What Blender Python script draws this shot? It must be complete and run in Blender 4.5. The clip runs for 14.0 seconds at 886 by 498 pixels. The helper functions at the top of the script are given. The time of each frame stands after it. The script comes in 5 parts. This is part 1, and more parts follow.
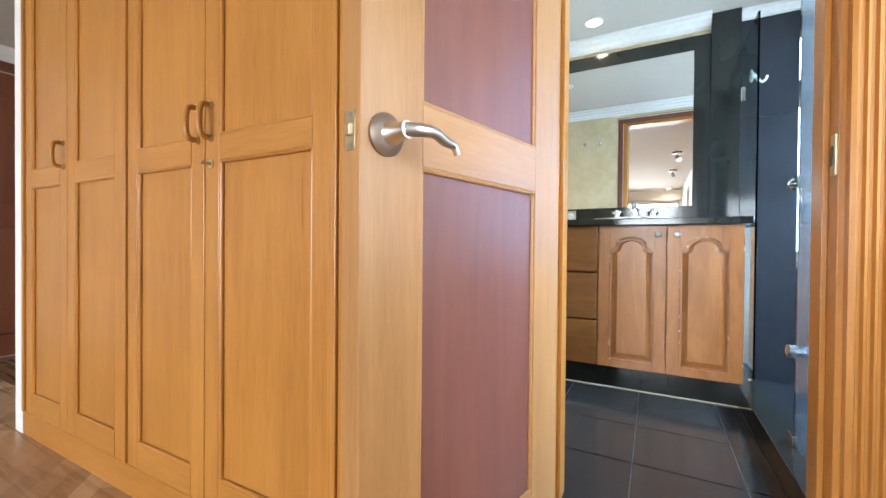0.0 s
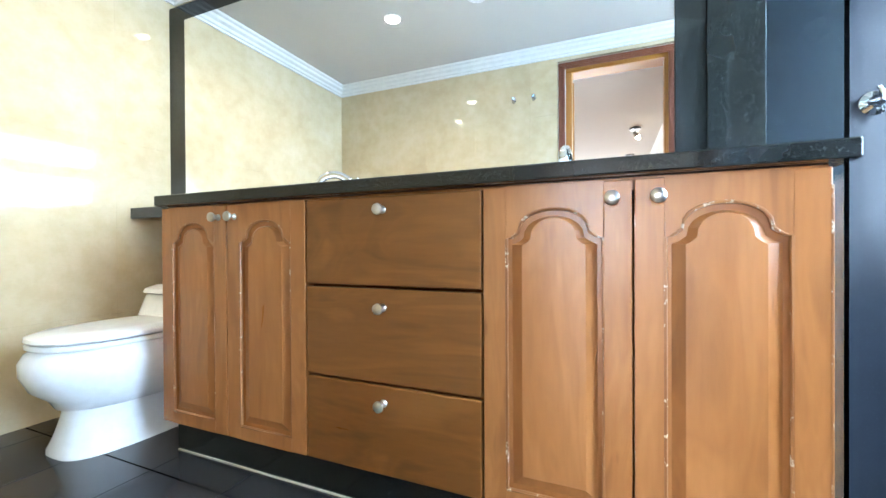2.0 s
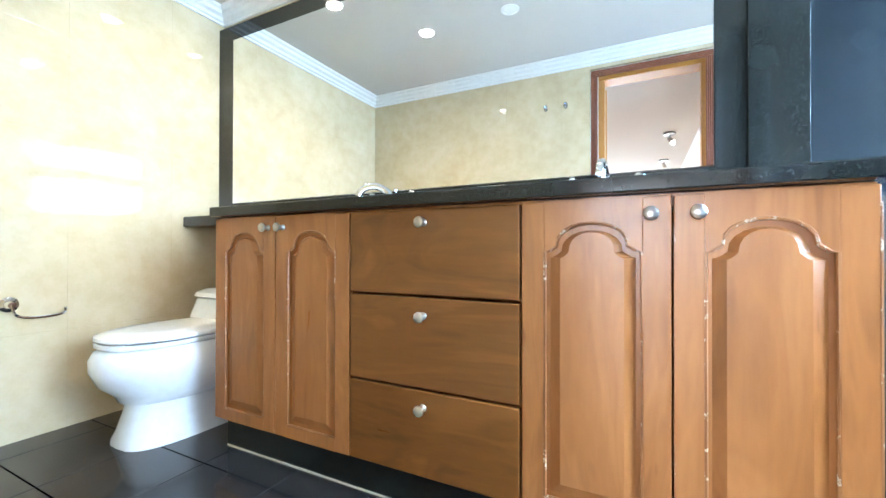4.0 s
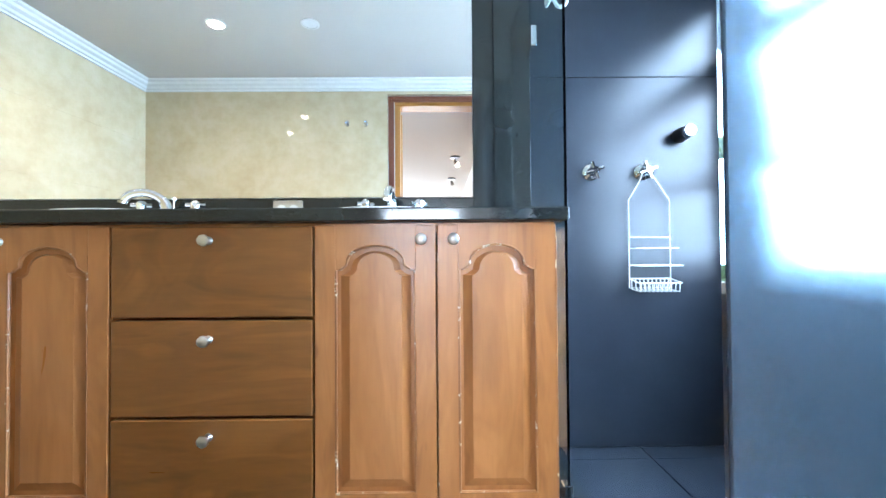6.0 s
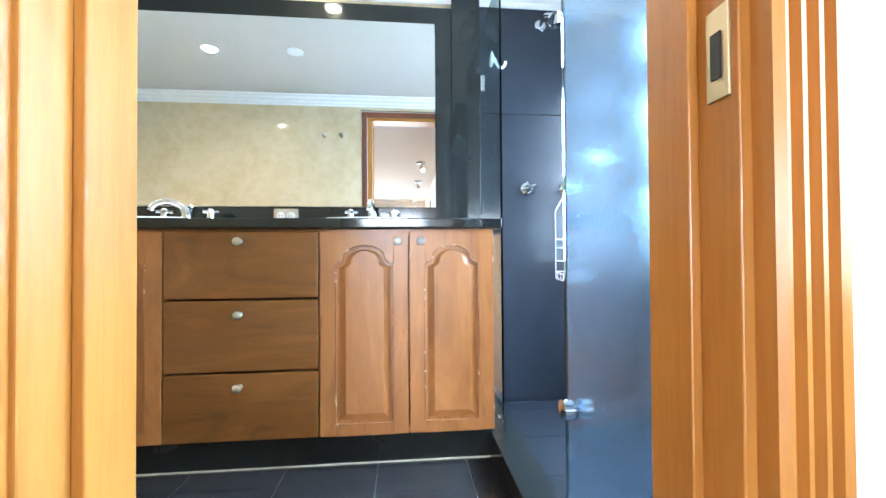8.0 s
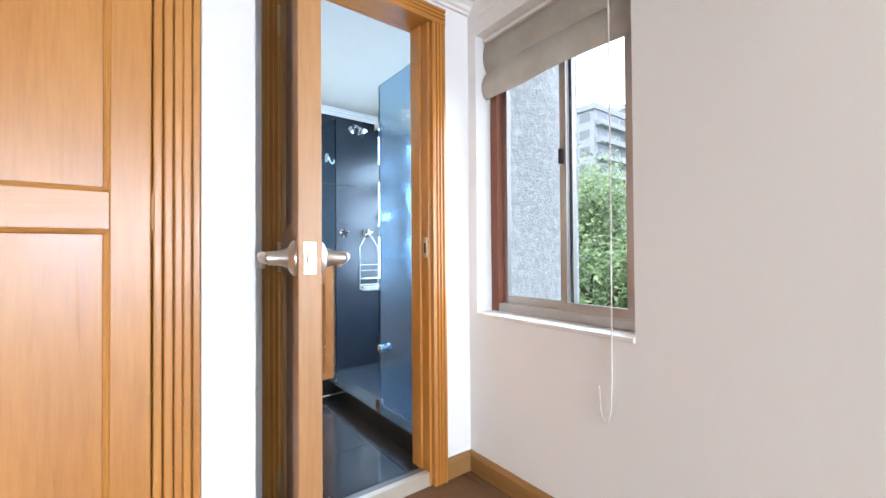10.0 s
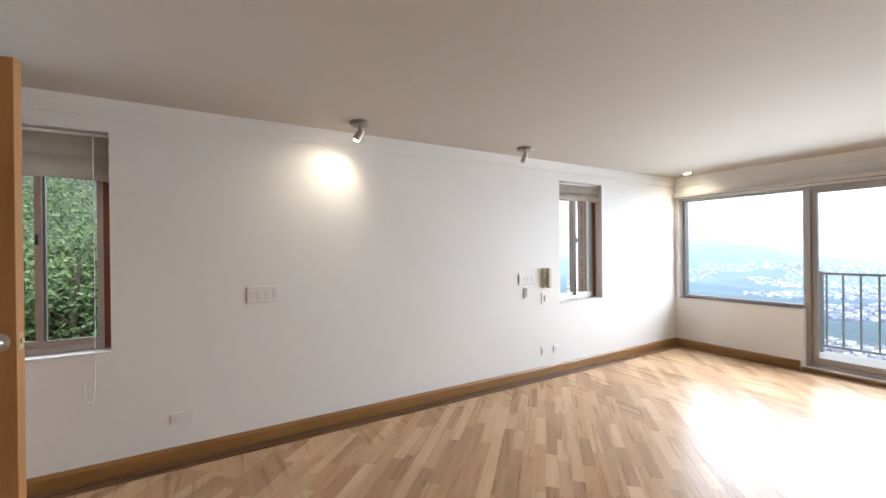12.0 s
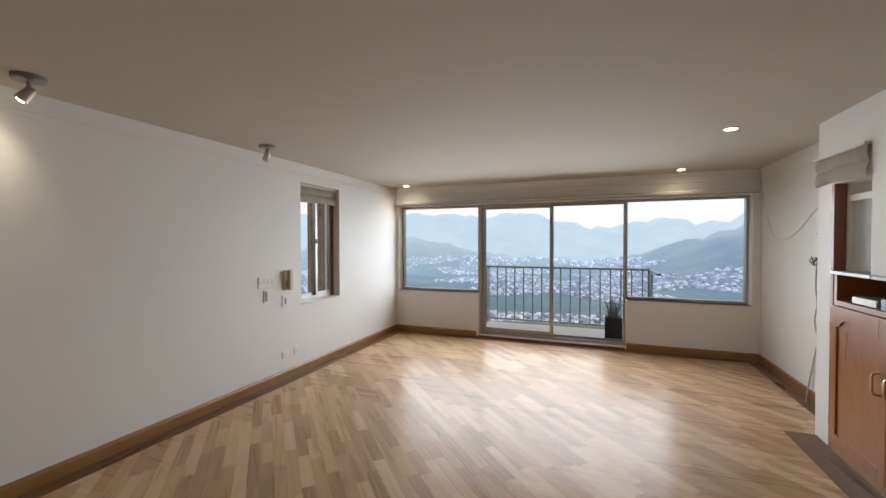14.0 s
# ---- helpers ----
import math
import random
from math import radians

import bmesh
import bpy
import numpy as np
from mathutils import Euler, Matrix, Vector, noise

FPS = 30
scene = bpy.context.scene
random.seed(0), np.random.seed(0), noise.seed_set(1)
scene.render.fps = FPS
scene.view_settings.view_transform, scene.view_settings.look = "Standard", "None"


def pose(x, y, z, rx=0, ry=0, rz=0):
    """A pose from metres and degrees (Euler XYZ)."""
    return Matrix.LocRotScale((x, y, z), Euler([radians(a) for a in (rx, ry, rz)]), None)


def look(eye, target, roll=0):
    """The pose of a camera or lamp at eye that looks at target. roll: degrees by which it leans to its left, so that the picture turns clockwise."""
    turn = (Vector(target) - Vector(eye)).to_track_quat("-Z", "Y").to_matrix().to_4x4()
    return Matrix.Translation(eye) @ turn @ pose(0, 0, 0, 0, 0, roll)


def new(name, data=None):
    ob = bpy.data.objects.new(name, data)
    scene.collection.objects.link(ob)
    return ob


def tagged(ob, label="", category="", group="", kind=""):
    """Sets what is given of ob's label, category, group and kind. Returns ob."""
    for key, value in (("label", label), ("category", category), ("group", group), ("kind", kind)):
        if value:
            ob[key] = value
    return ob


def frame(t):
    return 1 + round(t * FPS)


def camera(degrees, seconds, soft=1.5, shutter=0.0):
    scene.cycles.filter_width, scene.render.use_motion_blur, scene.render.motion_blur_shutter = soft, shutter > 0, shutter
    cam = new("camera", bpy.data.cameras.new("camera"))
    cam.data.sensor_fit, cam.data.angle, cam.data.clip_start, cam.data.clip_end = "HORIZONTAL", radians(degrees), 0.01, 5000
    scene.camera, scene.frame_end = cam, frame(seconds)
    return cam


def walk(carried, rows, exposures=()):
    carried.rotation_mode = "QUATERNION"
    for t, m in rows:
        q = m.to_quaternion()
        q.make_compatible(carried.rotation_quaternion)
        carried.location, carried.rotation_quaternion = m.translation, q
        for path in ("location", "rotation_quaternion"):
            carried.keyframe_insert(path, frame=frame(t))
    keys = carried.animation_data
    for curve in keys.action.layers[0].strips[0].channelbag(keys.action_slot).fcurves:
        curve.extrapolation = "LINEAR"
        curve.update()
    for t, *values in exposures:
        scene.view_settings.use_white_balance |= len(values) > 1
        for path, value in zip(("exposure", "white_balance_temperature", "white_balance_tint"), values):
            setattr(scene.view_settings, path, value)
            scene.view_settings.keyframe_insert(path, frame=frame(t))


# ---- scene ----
cam = camera(96.1, 14.0)

PATH = [
    (0, (0.514, -1.165, 0.829), (-0.422, 0.603, 0.808), 0.5),
    (0.5, (0.576, -0.804, 0.819), (-0.163, 1.054, 0.796), 0.2),
    (1, (0.639, -0.402, 0.775), (-0.03, 1.482, 0.781), -0.3),
    (1.5, (0.619, -0.017, 0.778), (-0.054, 1.867, 0.782), -0.0),
    (2, (0.531, 0.237, 0.793), (-0.248, 2.079, 0.781), -0.3),
    (2.5, (0.486, 0.326, 0.784), (-0.473, 2.081, 0.784), -0.0),
    (5, (0.558, 0.106, 0.832), (-0.119, 1.988, 0.856), 0.2),
    (5.5, (0.576, 0.113, 0.837), (0.218, 2.081, 0.857), -0.1),
    (6, (0.582, 0.092, 0.849), (0.597, 2.092, 0.881), -0.4),
    (6.5, (0.587, 0.049, 0.861), (0.74, 2.043, 0.897), -0.7),
    (7, (0.59, -0.021, 0.872), (0.751, 1.972, 0.903), -0.5),
    (9.3, (0.295, -1.013, 0.797), (0.788, 0.926, 0.809), 1.0),
    (9.5, (0.212, -1.133, 0.854), (0.896, 0.746, 0.873), 0.5),
    (10, (-0.136, -1.425, 1.006), (1.073, 0.169, 1.031), -0.4),
    (10.5, (-0.575, -1.651, 1.159), (1.047, -0.48, 1.18), -0.8),
    (11, (-1.062, -1.741, 1.262), (0.872, -1.231, 1.258), -1.1),
    (11.5, (-1.542, -1.474, 1.3), (0.421, -1.856, 1.306), -0.9),
    (12, (-1.908, -1.287, 1.32), (-0.185, -2.303, 1.314), -0.6),
    (12.5, (-2.142, -1.116, 1.357), (-0.677, -2.478, 1.333), -0.7),
    (13, (-2.158, -0.996, 1.396), (-0.866, -2.522, 1.362), -0.5),
    (13.5, (-1.99, -0.956, 1.438), (-0.944, -2.66, 1.39), -0.5),
    (14, (-1.844, -1.102, 1.381), (-1.119, -2.966, 1.346), -0.1),
]

walk(cam, [(t, look(eye, target, roll)) for t, eye, target, roll in PATH], exposures=[
    (0.0, 0.95, 6350, 10), (0.5, 0.92, 5750, 10), (1.0, 0.92, 5600, 10), (1.5, 1.35, 6000, 10), (2.5, 1.45, 5800, 10), (5.0, 1.52, 5800, 10), (6.0, 1.38, 5650, 10), (7.0, 1.42, 6050, 10),
    (9.3, 1.35, 5800, 10), (10.5, 1.0, 5800, 10), (11.2, 0.8, 5900, 10), (12.0, 0.32, 6050, 10), (13.0, -0.28, 6250, 10), (14.0, -0.62, 6450, 10)])

# ---- world, sun, large lights ----
world = bpy.data.worlds.new("sky")
scene.world = world
world.use_nodes = True
wn = world.node_tree
sky = wn.nodes.new("ShaderNodeTexSky")
sky.sky_type, sky.sun_disc = "NISHITA", False
sky.sun_elevation, sky.sun_rotation = radians(52), radians(309)
sky.air_density, sky.dust_density, sky.ozone_density = 1.0, 5.0, 1.0
wn.nodes["Background"].inputs["Strength"].default_value = 0.15
veil = wn.nodes.new("ShaderNodeMix")          # thin overcast over the clear sky
veil.data_type = "RGBA"
veil.inputs[0].default_value, veil.inputs[7].default_value = 0.8, (13.0, 13.2, 13.6, 1)
wn.links.new(sky.outputs[0], veil.inputs[6])
wn.links.new(veil.outputs[2], wn.nodes["Background"].inputs[0])
sun = new("sun", bpy.data.lights.new("sun", "SUN"))
sun.data.energy, sun.data.angle, sun.data.color = 0.7, radians(25), (1.0, 0.97, 0.92)
sun.matrix_world = look((-15, 12, 30), (0, 0, 6.5))


def area_lamp(name, eye, target, w, h, watts, color, spread=180):
    la = new(name, bpy.data.lights.new(name, "AREA"))
    la.data.shape, la.data.size, la.data.size_y = "RECTANGLE", w, h
    la.data.energy, la.data.color, la.data.spread = watts, color, radians(spread)
    la.matrix_world = look(eye, target)
    return la


def spot_lamp(name, eye, target, watts, degrees, blend, color, radius=0.03):
    la = new(name, bpy.data.lights.new(name, "SPOT"))
    la.data.energy, la.data.spot_size, la.data.spot_blend = watts, radians(degrees), blend
    la.data.color, la.data.shadow_soft_size = color, radius
    la.matrix_world = look(eye, target)
    return la


DAY, WARM = (0.86, 0.93, 1.0), (1.0, 0.83, 0.6)
# the sky's light falls in at a slant through the window wall
for lx, lz, lw, lh, watts in ((-0.85, 1.72, 3.7, 0.32, 38), (-0.85, 1.26, 3.7, 0.32, 36), (-0.85, 0.82, 3.7, 0.26, 24), (-1.1, 0.36, 1.6, 0.3, 5)):
    area_lamp("daylight_south_window", (lx, -6.715, lz), (lx, 0, lz - 1.75), lw, lh, watts, DAY, 130)
area_lamp("daylight_side_window", (1.135, -0.43, 1.22), (-1.0, -0.43, 1.0), 0.6, 0.85, 6, (0.8, 0.9, 1.0), 150)
for lz, lh, watts in ((1.86, 0.22, 9), (1.42, 0.36, 14.5), (0.98, 0.36, 14.5)):
    area_lamp("daylight_shower_window", (1.885, 0.95, lz), (0, 0.95, lz - 0.69), 1.22, lh, watts, (0.6, 0.8, 1.0), 150)

# ---- materials ----


class Mat:
    """Builds one node material, and keeps its tree at hand."""

    def __init__(self, name, base=(0.8, 0.8, 0.8), rough=0.5, metal=0.0, **more):
        self.m = bpy.data.materials.new(name)
        self.m.use_nodes = True
        self.t = self.m.node_tree
        self.b = self.t.nodes["Principled BSDF"]
        self.b.inputs["Base Color"].default_value = (*base, 1)
        self.b.inputs["Roughness"].default_value = rough
        self.b.inputs["Metallic"].default_value = metal
        for k, v in more.items():
            self.b.inputs[k].default_value = v

    def node(self, kind, **props):
        n = self.t.nodes.new(kind)
        for k, v in props.items():
            n.inputs[k].default_value = v
        return n

    def link(self, a, b):
        self.t.links.new(a, b)

    def coords(self, scale=(1, 1, 1), turn=(0, 0, 0), jitter=False):
        tc = self.node("ShaderNodeTexCoord")
        mp = self.node("ShaderNodeMapping")
        mp.inputs["Scale"].default_value = scale
        mp.inputs["Rotation"].default_value = [radians(a) for a in turn]
        out = tc.outputs["Object"]
        if jitter:
            oi = self.node("ShaderNodeObjectInfo")
            ml = self.t.nodes.new("ShaderNodeVectorMath")
            ml.operation = "MULTIPLY_ADD"
            ml.inputs[1].default_value = (37.0, 21.0, 13.0)
            self.link(oi.outputs["Random"], ml.inputs[0])
            self.link(out, ml.inputs[2])
            out = ml.outputs[0]
        self.link(out, mp.inputs[0])
        return mp.outputs[0]

    def noise(self, vec, scale, detail=4, rough=0.55, distortion=0.0):
        n = self.node("ShaderNodeTexNoise", Scale=scale, Detail=detail, Roughness=rough, Distortion=distortion)
        self.link(vec, n.inputs["Vector"])
        return n.outputs["Fac"]

    def ramp(self, fac, *stops):
        r = self.node("ShaderNodeValToRGB")
        el = r.color_ramp.elements
        while len(el) < len(stops):
            el.new(0.5)
        for e, (p, c) in zip(el, stops):
            e.position, e.color = p, (*c, 1) if len(c) == 3 else c
        self.link(fac, r.inputs[0])
        return r.outputs[0]

    def mix(self, a, b, fac, mode="MIX"):
        n = self.node("ShaderNodeMix")
        n.data_type, n.blend_type = "RGBA", mode
        for s, v in ((n.inputs[6], a), (n.inputs[7], b), (n.inputs[0], fac)):
            if isinstance(v, (int, float)):
                s.default_value = v
            elif isinstance(v, tuple):
                s.default_value = (*v, 1)
            else:
                self.link(v, s)
        return n.outputs[2]

    def base(self, c):
        self.link(c, self.b.inputs["Base Color"])
        return self

    def rough(self, fac, lo, hi):
        r = self.node("ShaderNodeMapRange")
        r.inputs[3].default_value, r.inputs[4].default_value = lo, hi
        self.link(fac, r.inputs[0])
        self.link(r.outputs[0], self.b.inputs["Roughness"])
        return self

    def bump(self, fac, strength, dist=0.002):
        n = self.node("ShaderNodeBump", Strength=strength, Distance=dist)
        self.link(fac, n.inputs["Height"])
        self.link(n.outputs[0], self.b.inputs["Normal"])
        return self


def wood(name, dark, mid, light, axis="z", rough=0.3, jitter=True, varied=0.0, wide=16.0, streak=0.28, figure=0.0):
    """Varnished timber with its grain along one axis."""
    w = Mat(name, mid, rough)
    long = 1.2
    sc = {"x": (long, wide, wide), "y": (wide, long, wide), "z": (wide, wide, long)}[axis]
    v = w.coords(sc, jitter=jitter)
    fine = w.coords(tuple(a * 5 for a in sc), jitter=jitter)
    g = w.noise(v, 1.0, 5, 0.6, 0.6)
    f = w.noise(fine, 2.0, 3, 0.6)
    c = w.ramp(g, (0.25, dark), (0.5, mid), (0.78, light))
    c = w.mix(c, w.ramp(f, (0.3, tuple(a * 0.72 for a in mid)), (0.6, light)), streak)
    blot = w.noise(w.coords((1, 1, 1), jitter=jitter), 2.2, 3)
    c = w.mix(c, w.ramp(blot, (0.35, tuple(a * 0.8 for a in mid)), (0.65, light)), 0.25)
    if figure:
        sf_ = {"x": (1.0, 4.5, 4.5), "y": (4.5, 1.0, 4.5), "z": (4.5, 4.5, 1.0)}[axis]
        wave = w.noise(w.coords(sf_, jitter=jitter), 1.6, 2, 0.5, 2.6)
        c = w.mix(c, w.ramp(wave, (0.3, tuple(a * 0.62 for a in dark)), (0.45, mid), (0.55, tuple(a * 0.85 for a in mid)), (0.7, light)), figure)
        knots = w.noise(w.coords(tuple(a * 1.6 for a in sf_), jitter=jitter), 2.4, 3, 0.5)
        c = w.mix(c, tuple(a * 0.45 for a in dark), w.ramp(knots, (0.7, (0, 0, 0)), (0.78, (0.8, 0.8, 0.8))))
    if varied:
        oi = w.node("ShaderNodeObjectInfo")
        c = w.mix(c, w.ramp(oi.outputs["Random"], (0.0, dark), (0.5, mid), (1.0, light)), varied)
    w.base(c).rough(g, rough - 0.08, rough + 0.1).bump(f, 0.12, 0.0006)
    return w.m


def plaster(name, colour, rough=0.65):
    p = Mat(name, colour, rough)
    v = p.coords()
    big, fine = p.noise(v, 0.9, 4), p.noise(v, 140, 3)
    p.base(p.ramp(big, (0.3, tuple(a * 0.95 for a in colour)), (0.7, colour)))
    p.rough(big, rough - 0.08, rough + 0.08).bump(fine, 0.12, 0.0008)
    return p.m


def granite(name, base, fleck, rough, flecks=0.62, scale=90):
    g = Mat(name, base, rough)
    v = g.coords()
    n = g.noise(v, scale, 4, 0.7)
    b = g.noise(v, 5, 4)
    c = g.ramp(n, (flecks - 0.06, base), (flecks + 0.04, fleck))
    c = g.mix(c, g.ramp(b, (0.3, tuple(a * 0.7 for a in base)), (0.7, tuple(a * 1.4 for a in base))), 0.35)
    g.base(c)
    return g.m


def metal(name, colour, rough):
    m = Mat(name, colour, rough, 1.0)
    v = m.coords()
    n = m.noise(v, 40, 3)
    m.rough(n, rough * 0.7, rough * 1.4)
    return m.m


def plain(name, colour, rough, **more):
    m = Mat(name, colour, rough, **more)
    n = m.noise(m.coords(), 30, 3)
    m.base(m.ramp(n, (0.3, tuple(a * 0.93 for a in colour)), (0.7, colour)))
    m.rough(n, rough * 0.85, rough * 1.15)
    return m.m


OAK = wood("honey_varnished_wood", (0.305, 0.113, 0.017), (0.42, 0.174, 0.031), (0.53, 0.247, 0.056), "z", 0.3)
OAK_X = wood("honey_varnished_wood_level", (0.305, 0.113, 0.017), (0.42, 0.174, 0.031), (0.53, 0.247, 0.056), "x", 0.3)
REDWOOD = wood("reddish_door_veneer", (0.15, 0.05, 0.038), (0.2, 0.072, 0.054), (0.255, 0.1, 0.072), "z", 0.42, streak=0.18)
LEAFWOOD = wood("varnished_door_stile_wood", (0.31, 0.135, 0.04), (0.41, 0.2, 0.066), (0.5, 0.27, 0.105), "z", 0.4)
LEAFWOOD_Y = wood("varnished_door_rail_wood", (0.31, 0.135, 0.04), (0.41, 0.2, 0.066), (0.5, 0.27, 0.105), "y", 0.4)
LEAF_BROWN = wood("brown_varnished_panel_wood", (0.17, 0.065, 0.014), (0.24, 0.095, 0.02), (0.31, 0.13, 0.03), "z", 0.4)
VANITY_V = wood("vanity_wood", (0.215, 0.074, 0.017), (0.335, 0.124, 0.031), (0.45, 0.187, 0.056), "z", 0.3, wide=10.0, streak=0.2, figure=0.38)
VANITY_H = wood("vanity_wood_level", (0.1, 0.034, 0.006), (0.18, 0.063, 0.012), (0.265, 0.102, 0.022), "x", 0.3, wide=11.0, streak=0.22, figure=0.42)
wt = Mat("chipped_varnish_edge", (0.31, 0.12, 0.034), 0.4)
wv = wt.coords(jitter=True)
wt.base(wt.mix(wt.ramp(wt.noise(wt.coords((10, 10, 1.2), jitter=True), 1.0, 5), (0.3, (0.2, 0.072, 0.019)), (0.7, (0.4, 0.17, 0.055))), (0.62, 0.5, 0.37), wt.ramp(wt.noise(wv, 38, 6, 0.75), (0.585, (0, 0, 0)), (0.63, (1, 1, 1)))))
WORN = wt.m
BROWN = wood("dark_red_window_wood", (0.12, 0.035, 0.015), (0.19, 0.06, 0.03), (0.26, 0.09, 0.045), "z", 0.35)
SKIRT = wood("skirting_wood", (0.17, 0.08, 0.023), (0.265, 0.13, 0.04), (0.36, 0.19, 0.065), "y", 0.35)
SKIRT_X = wood("skirting_wood_x", (0.17, 0.08, 0.023), (0.265, 0.13, 0.04), (0.36, 0.19, 0.065), "x", 0.35)
PLANK = wood("parquet_strip_wood", (0.21, 0.11, 0.052), (0.43, 0.255, 0.135), (0.7, 0.51, 0.32), "x", 0.28, varied=0.46, wide=22.0)
BORDER = wood("parquet_border_wood", (0.095, 0.052, 0.028), (0.145, 0.08, 0.043), (0.2, 0.115, 0.064), "x", 0.28)
BORDER_Y = wood("parquet_border_wood_long", (0.095, 0.052, 0.028), (0.145, 0.08, 0.043), (0.2, 0.115, 0.064), "y", 0.28)
WHITE = plaster("white_wall_paint", (0.79, 0.775, 0.745))
# white ceiling paint, with the dimness up there put into its colour
CEIL = plaster("shade_darkened_ceiling_paint", (0.56, 0.515, 0.45), 0.85)
CROWN = plain("white_moulding_paint", (0.74, 0.72, 0.68), 0.55)
BLACK = granite("black_polished_granite", (0.012, 0.014, 0.013), (0.06, 0.066, 0.05), 0.1, 0.66, 210)
BLACK_FLOOR = granite("black_granite_floor_tile", (0.024, 0.024, 0.025), (0.05, 0.05, 0.05), 0.14, 0.68, 210)
SLATE = granite("dark_honed_shower_stone", (0.016, 0.02, 0.027), (0.032, 0.038, 0.048), 0.27, 0.66, 150)
GROUT = plain("dark_grout", (0.1, 0.1, 0.1), 0.8)
GROUT_PALE = plain("cream_grout", (0.62, 0.56, 0.42), 0.7)
MARBLE = Mat("cream_polished_marble", (0.66, 0.55, 0.32), 0.12)
mv = MARBLE.coords()
m1, m2 = MARBLE.noise(mv, 2.5, 6, 0.6, 0.8), MARBLE.noise(mv, 14, 5, 0.65)
mc = MARBLE.ramp(m1, (0.3, (0.5, 0.39, 0.225)), (0.52, (0.56, 0.45, 0.275)), (0.72, (0.61, 0.51, 0.345)))
MARBLE.base(MARBLE.mix(mc, MARBLE.ramp(m2, (0.35, (0.47, 0.365, 0.215)), (0.6, (0.61, 0.51, 0.345))), 0.3)).rough(m2, 0.035, 0.07)
MARBLE = MARBLE.m
CERAMIC = plain("white_glazed_ceramic", (0.8, 0.8, 0.78), 0.08)
CHROME = metal("polished_chrome", (0.75, 0.76, 0.78), 0.09)
NICKEL = metal("brushed_nickel", (0.55, 0.52, 0.48), 0.3)
BRASS = metal("dull_brass_plate", (0.62, 0.52, 0.34), 0.35)
ALU = metal("bronze_anodised_aluminium", (0.44, 0.42, 0.4), 0.4)
STEEL = metal("grey_painted_steel", (0.35, 0.36, 0.36), 0.45)
PLASTIC = plain("white_plastic", (0.78, 0.77, 0.74), 0.35)
BEIGE_PLASTIC = plain("beige_plastic", (0.62, 0.56, 0.42), 0.4)
BLACK_PLASTIC = plain("black_plastic", (0.015, 0.015, 0.017), 0.3)
GREY_PLASTIC = plain("grey_plastic", (0.25, 0.26, 0.27), 0.4)
RUBBER = plain("white_cable", (0.7, 0.69, 0.66), 0.5)
MIRROR = Mat("mirror_silver", (0.9, 0.91, 0.9), 0.0, 1.0).m
GLASS = Mat("clear_window_glass", (0.96, 0.98, 0.98), 0.0, **{"Transmission Weight": 1.0, "IOR": 1.05, "Specular IOR Level": 0.5}).m
SHOWER_GLASS = Mat("greenish_clear_glass", (0.72, 0.86, 0.88), 0.02, **{"Transmission Weight": 1.0, "IOR": 1.25}).m
FROST = Mat("frosted_shower_glass", (0.4, 0.58, 0.76), 0.17, **{"Transmission Weight": 1.0, "IOR": 1.25})
tl = FROST.node("ShaderNodeBsdfTranslucent")
tl.inputs[0].default_value = (0.72, 0.86, 0.95, 1)
mxs = FROST.node("ShaderNodeMixShader")
mxs.inputs[0].default_value = 0.01
FROST.link(FROST.b.outputs[0], mxs.inputs[1])
FROST.link(tl.outputs[0], mxs.inputs[2])
FROST.link(mxs.outputs[0], FROST.t.nodes["Material Output"].inputs[0])
FROST = FROST.m
fabric = Mat("beige_blind_fabric", (0.42, 0.37, 0.31), 0.9)
fv = fabric.coords((1, 1, 1))
fabric.base(fabric.ramp(fabric.noise(fv, 9, 4), (0.3, (0.56, 0.5, 0.43)), (0.7, (0.66, 0.61, 0.54)))).bump(fabric.noise(fv, 260, 3), 0.4, 0.001)
FABRIC = fabric.m
conc = Mat("rough_grey_render", (0.42, 0.43, 0.44), 0.9)
cv = conc.coords()
conc.base(conc.ramp(conc.noise(cv, 26, 6, 0.7), (0.3, (0.42, 0.43, 0.45)), (0.7, (0.68, 0.69, 0.7)))).bump(conc.noise(cv, 32, 6, 0.7), 1.0, 0.02)
CONCRETE = conc.m


def glow(name, colour, strength):
    m = Mat(name, (0.9, 0.9, 0.9), 0.5)
    m.b.inputs["Emission Color"].default_value = (*colour, 1)
    m.b.inputs["Emission Strength"].default_value = strength
    return m.m


BULB = glow("lit_bulb", (1.0, 0.86, 0.62), 55)

# ---- building blocks ----


def box(bm, x0, x1, y0, y1, z0, z1, bevel=0.0):
    r = bmesh.ops.create_cube(bm, size=1.0)
    vs = r["verts"]
    for v in vs:
        v.co = Vector(((x0 + x1) / 2 + v.co.x * (x1 - x0), (y0 + y1) / 2 + v.co.y * (y1 - y0), (z0 + z1) / 2 + v.co.z * (z1 - z0)))
    if bevel:
        es = list({e for v in vs for e in v.link_edges})
        bmesh.ops.bevel(bm, geom=es, offset=bevel, segments=2, affect="EDGES", profile=0.5)
    return bm


def place(axis, a, b, d):
    return {"x": (d, a, b), "y": (a, d, b), "z": (a, b, d)}[axis]


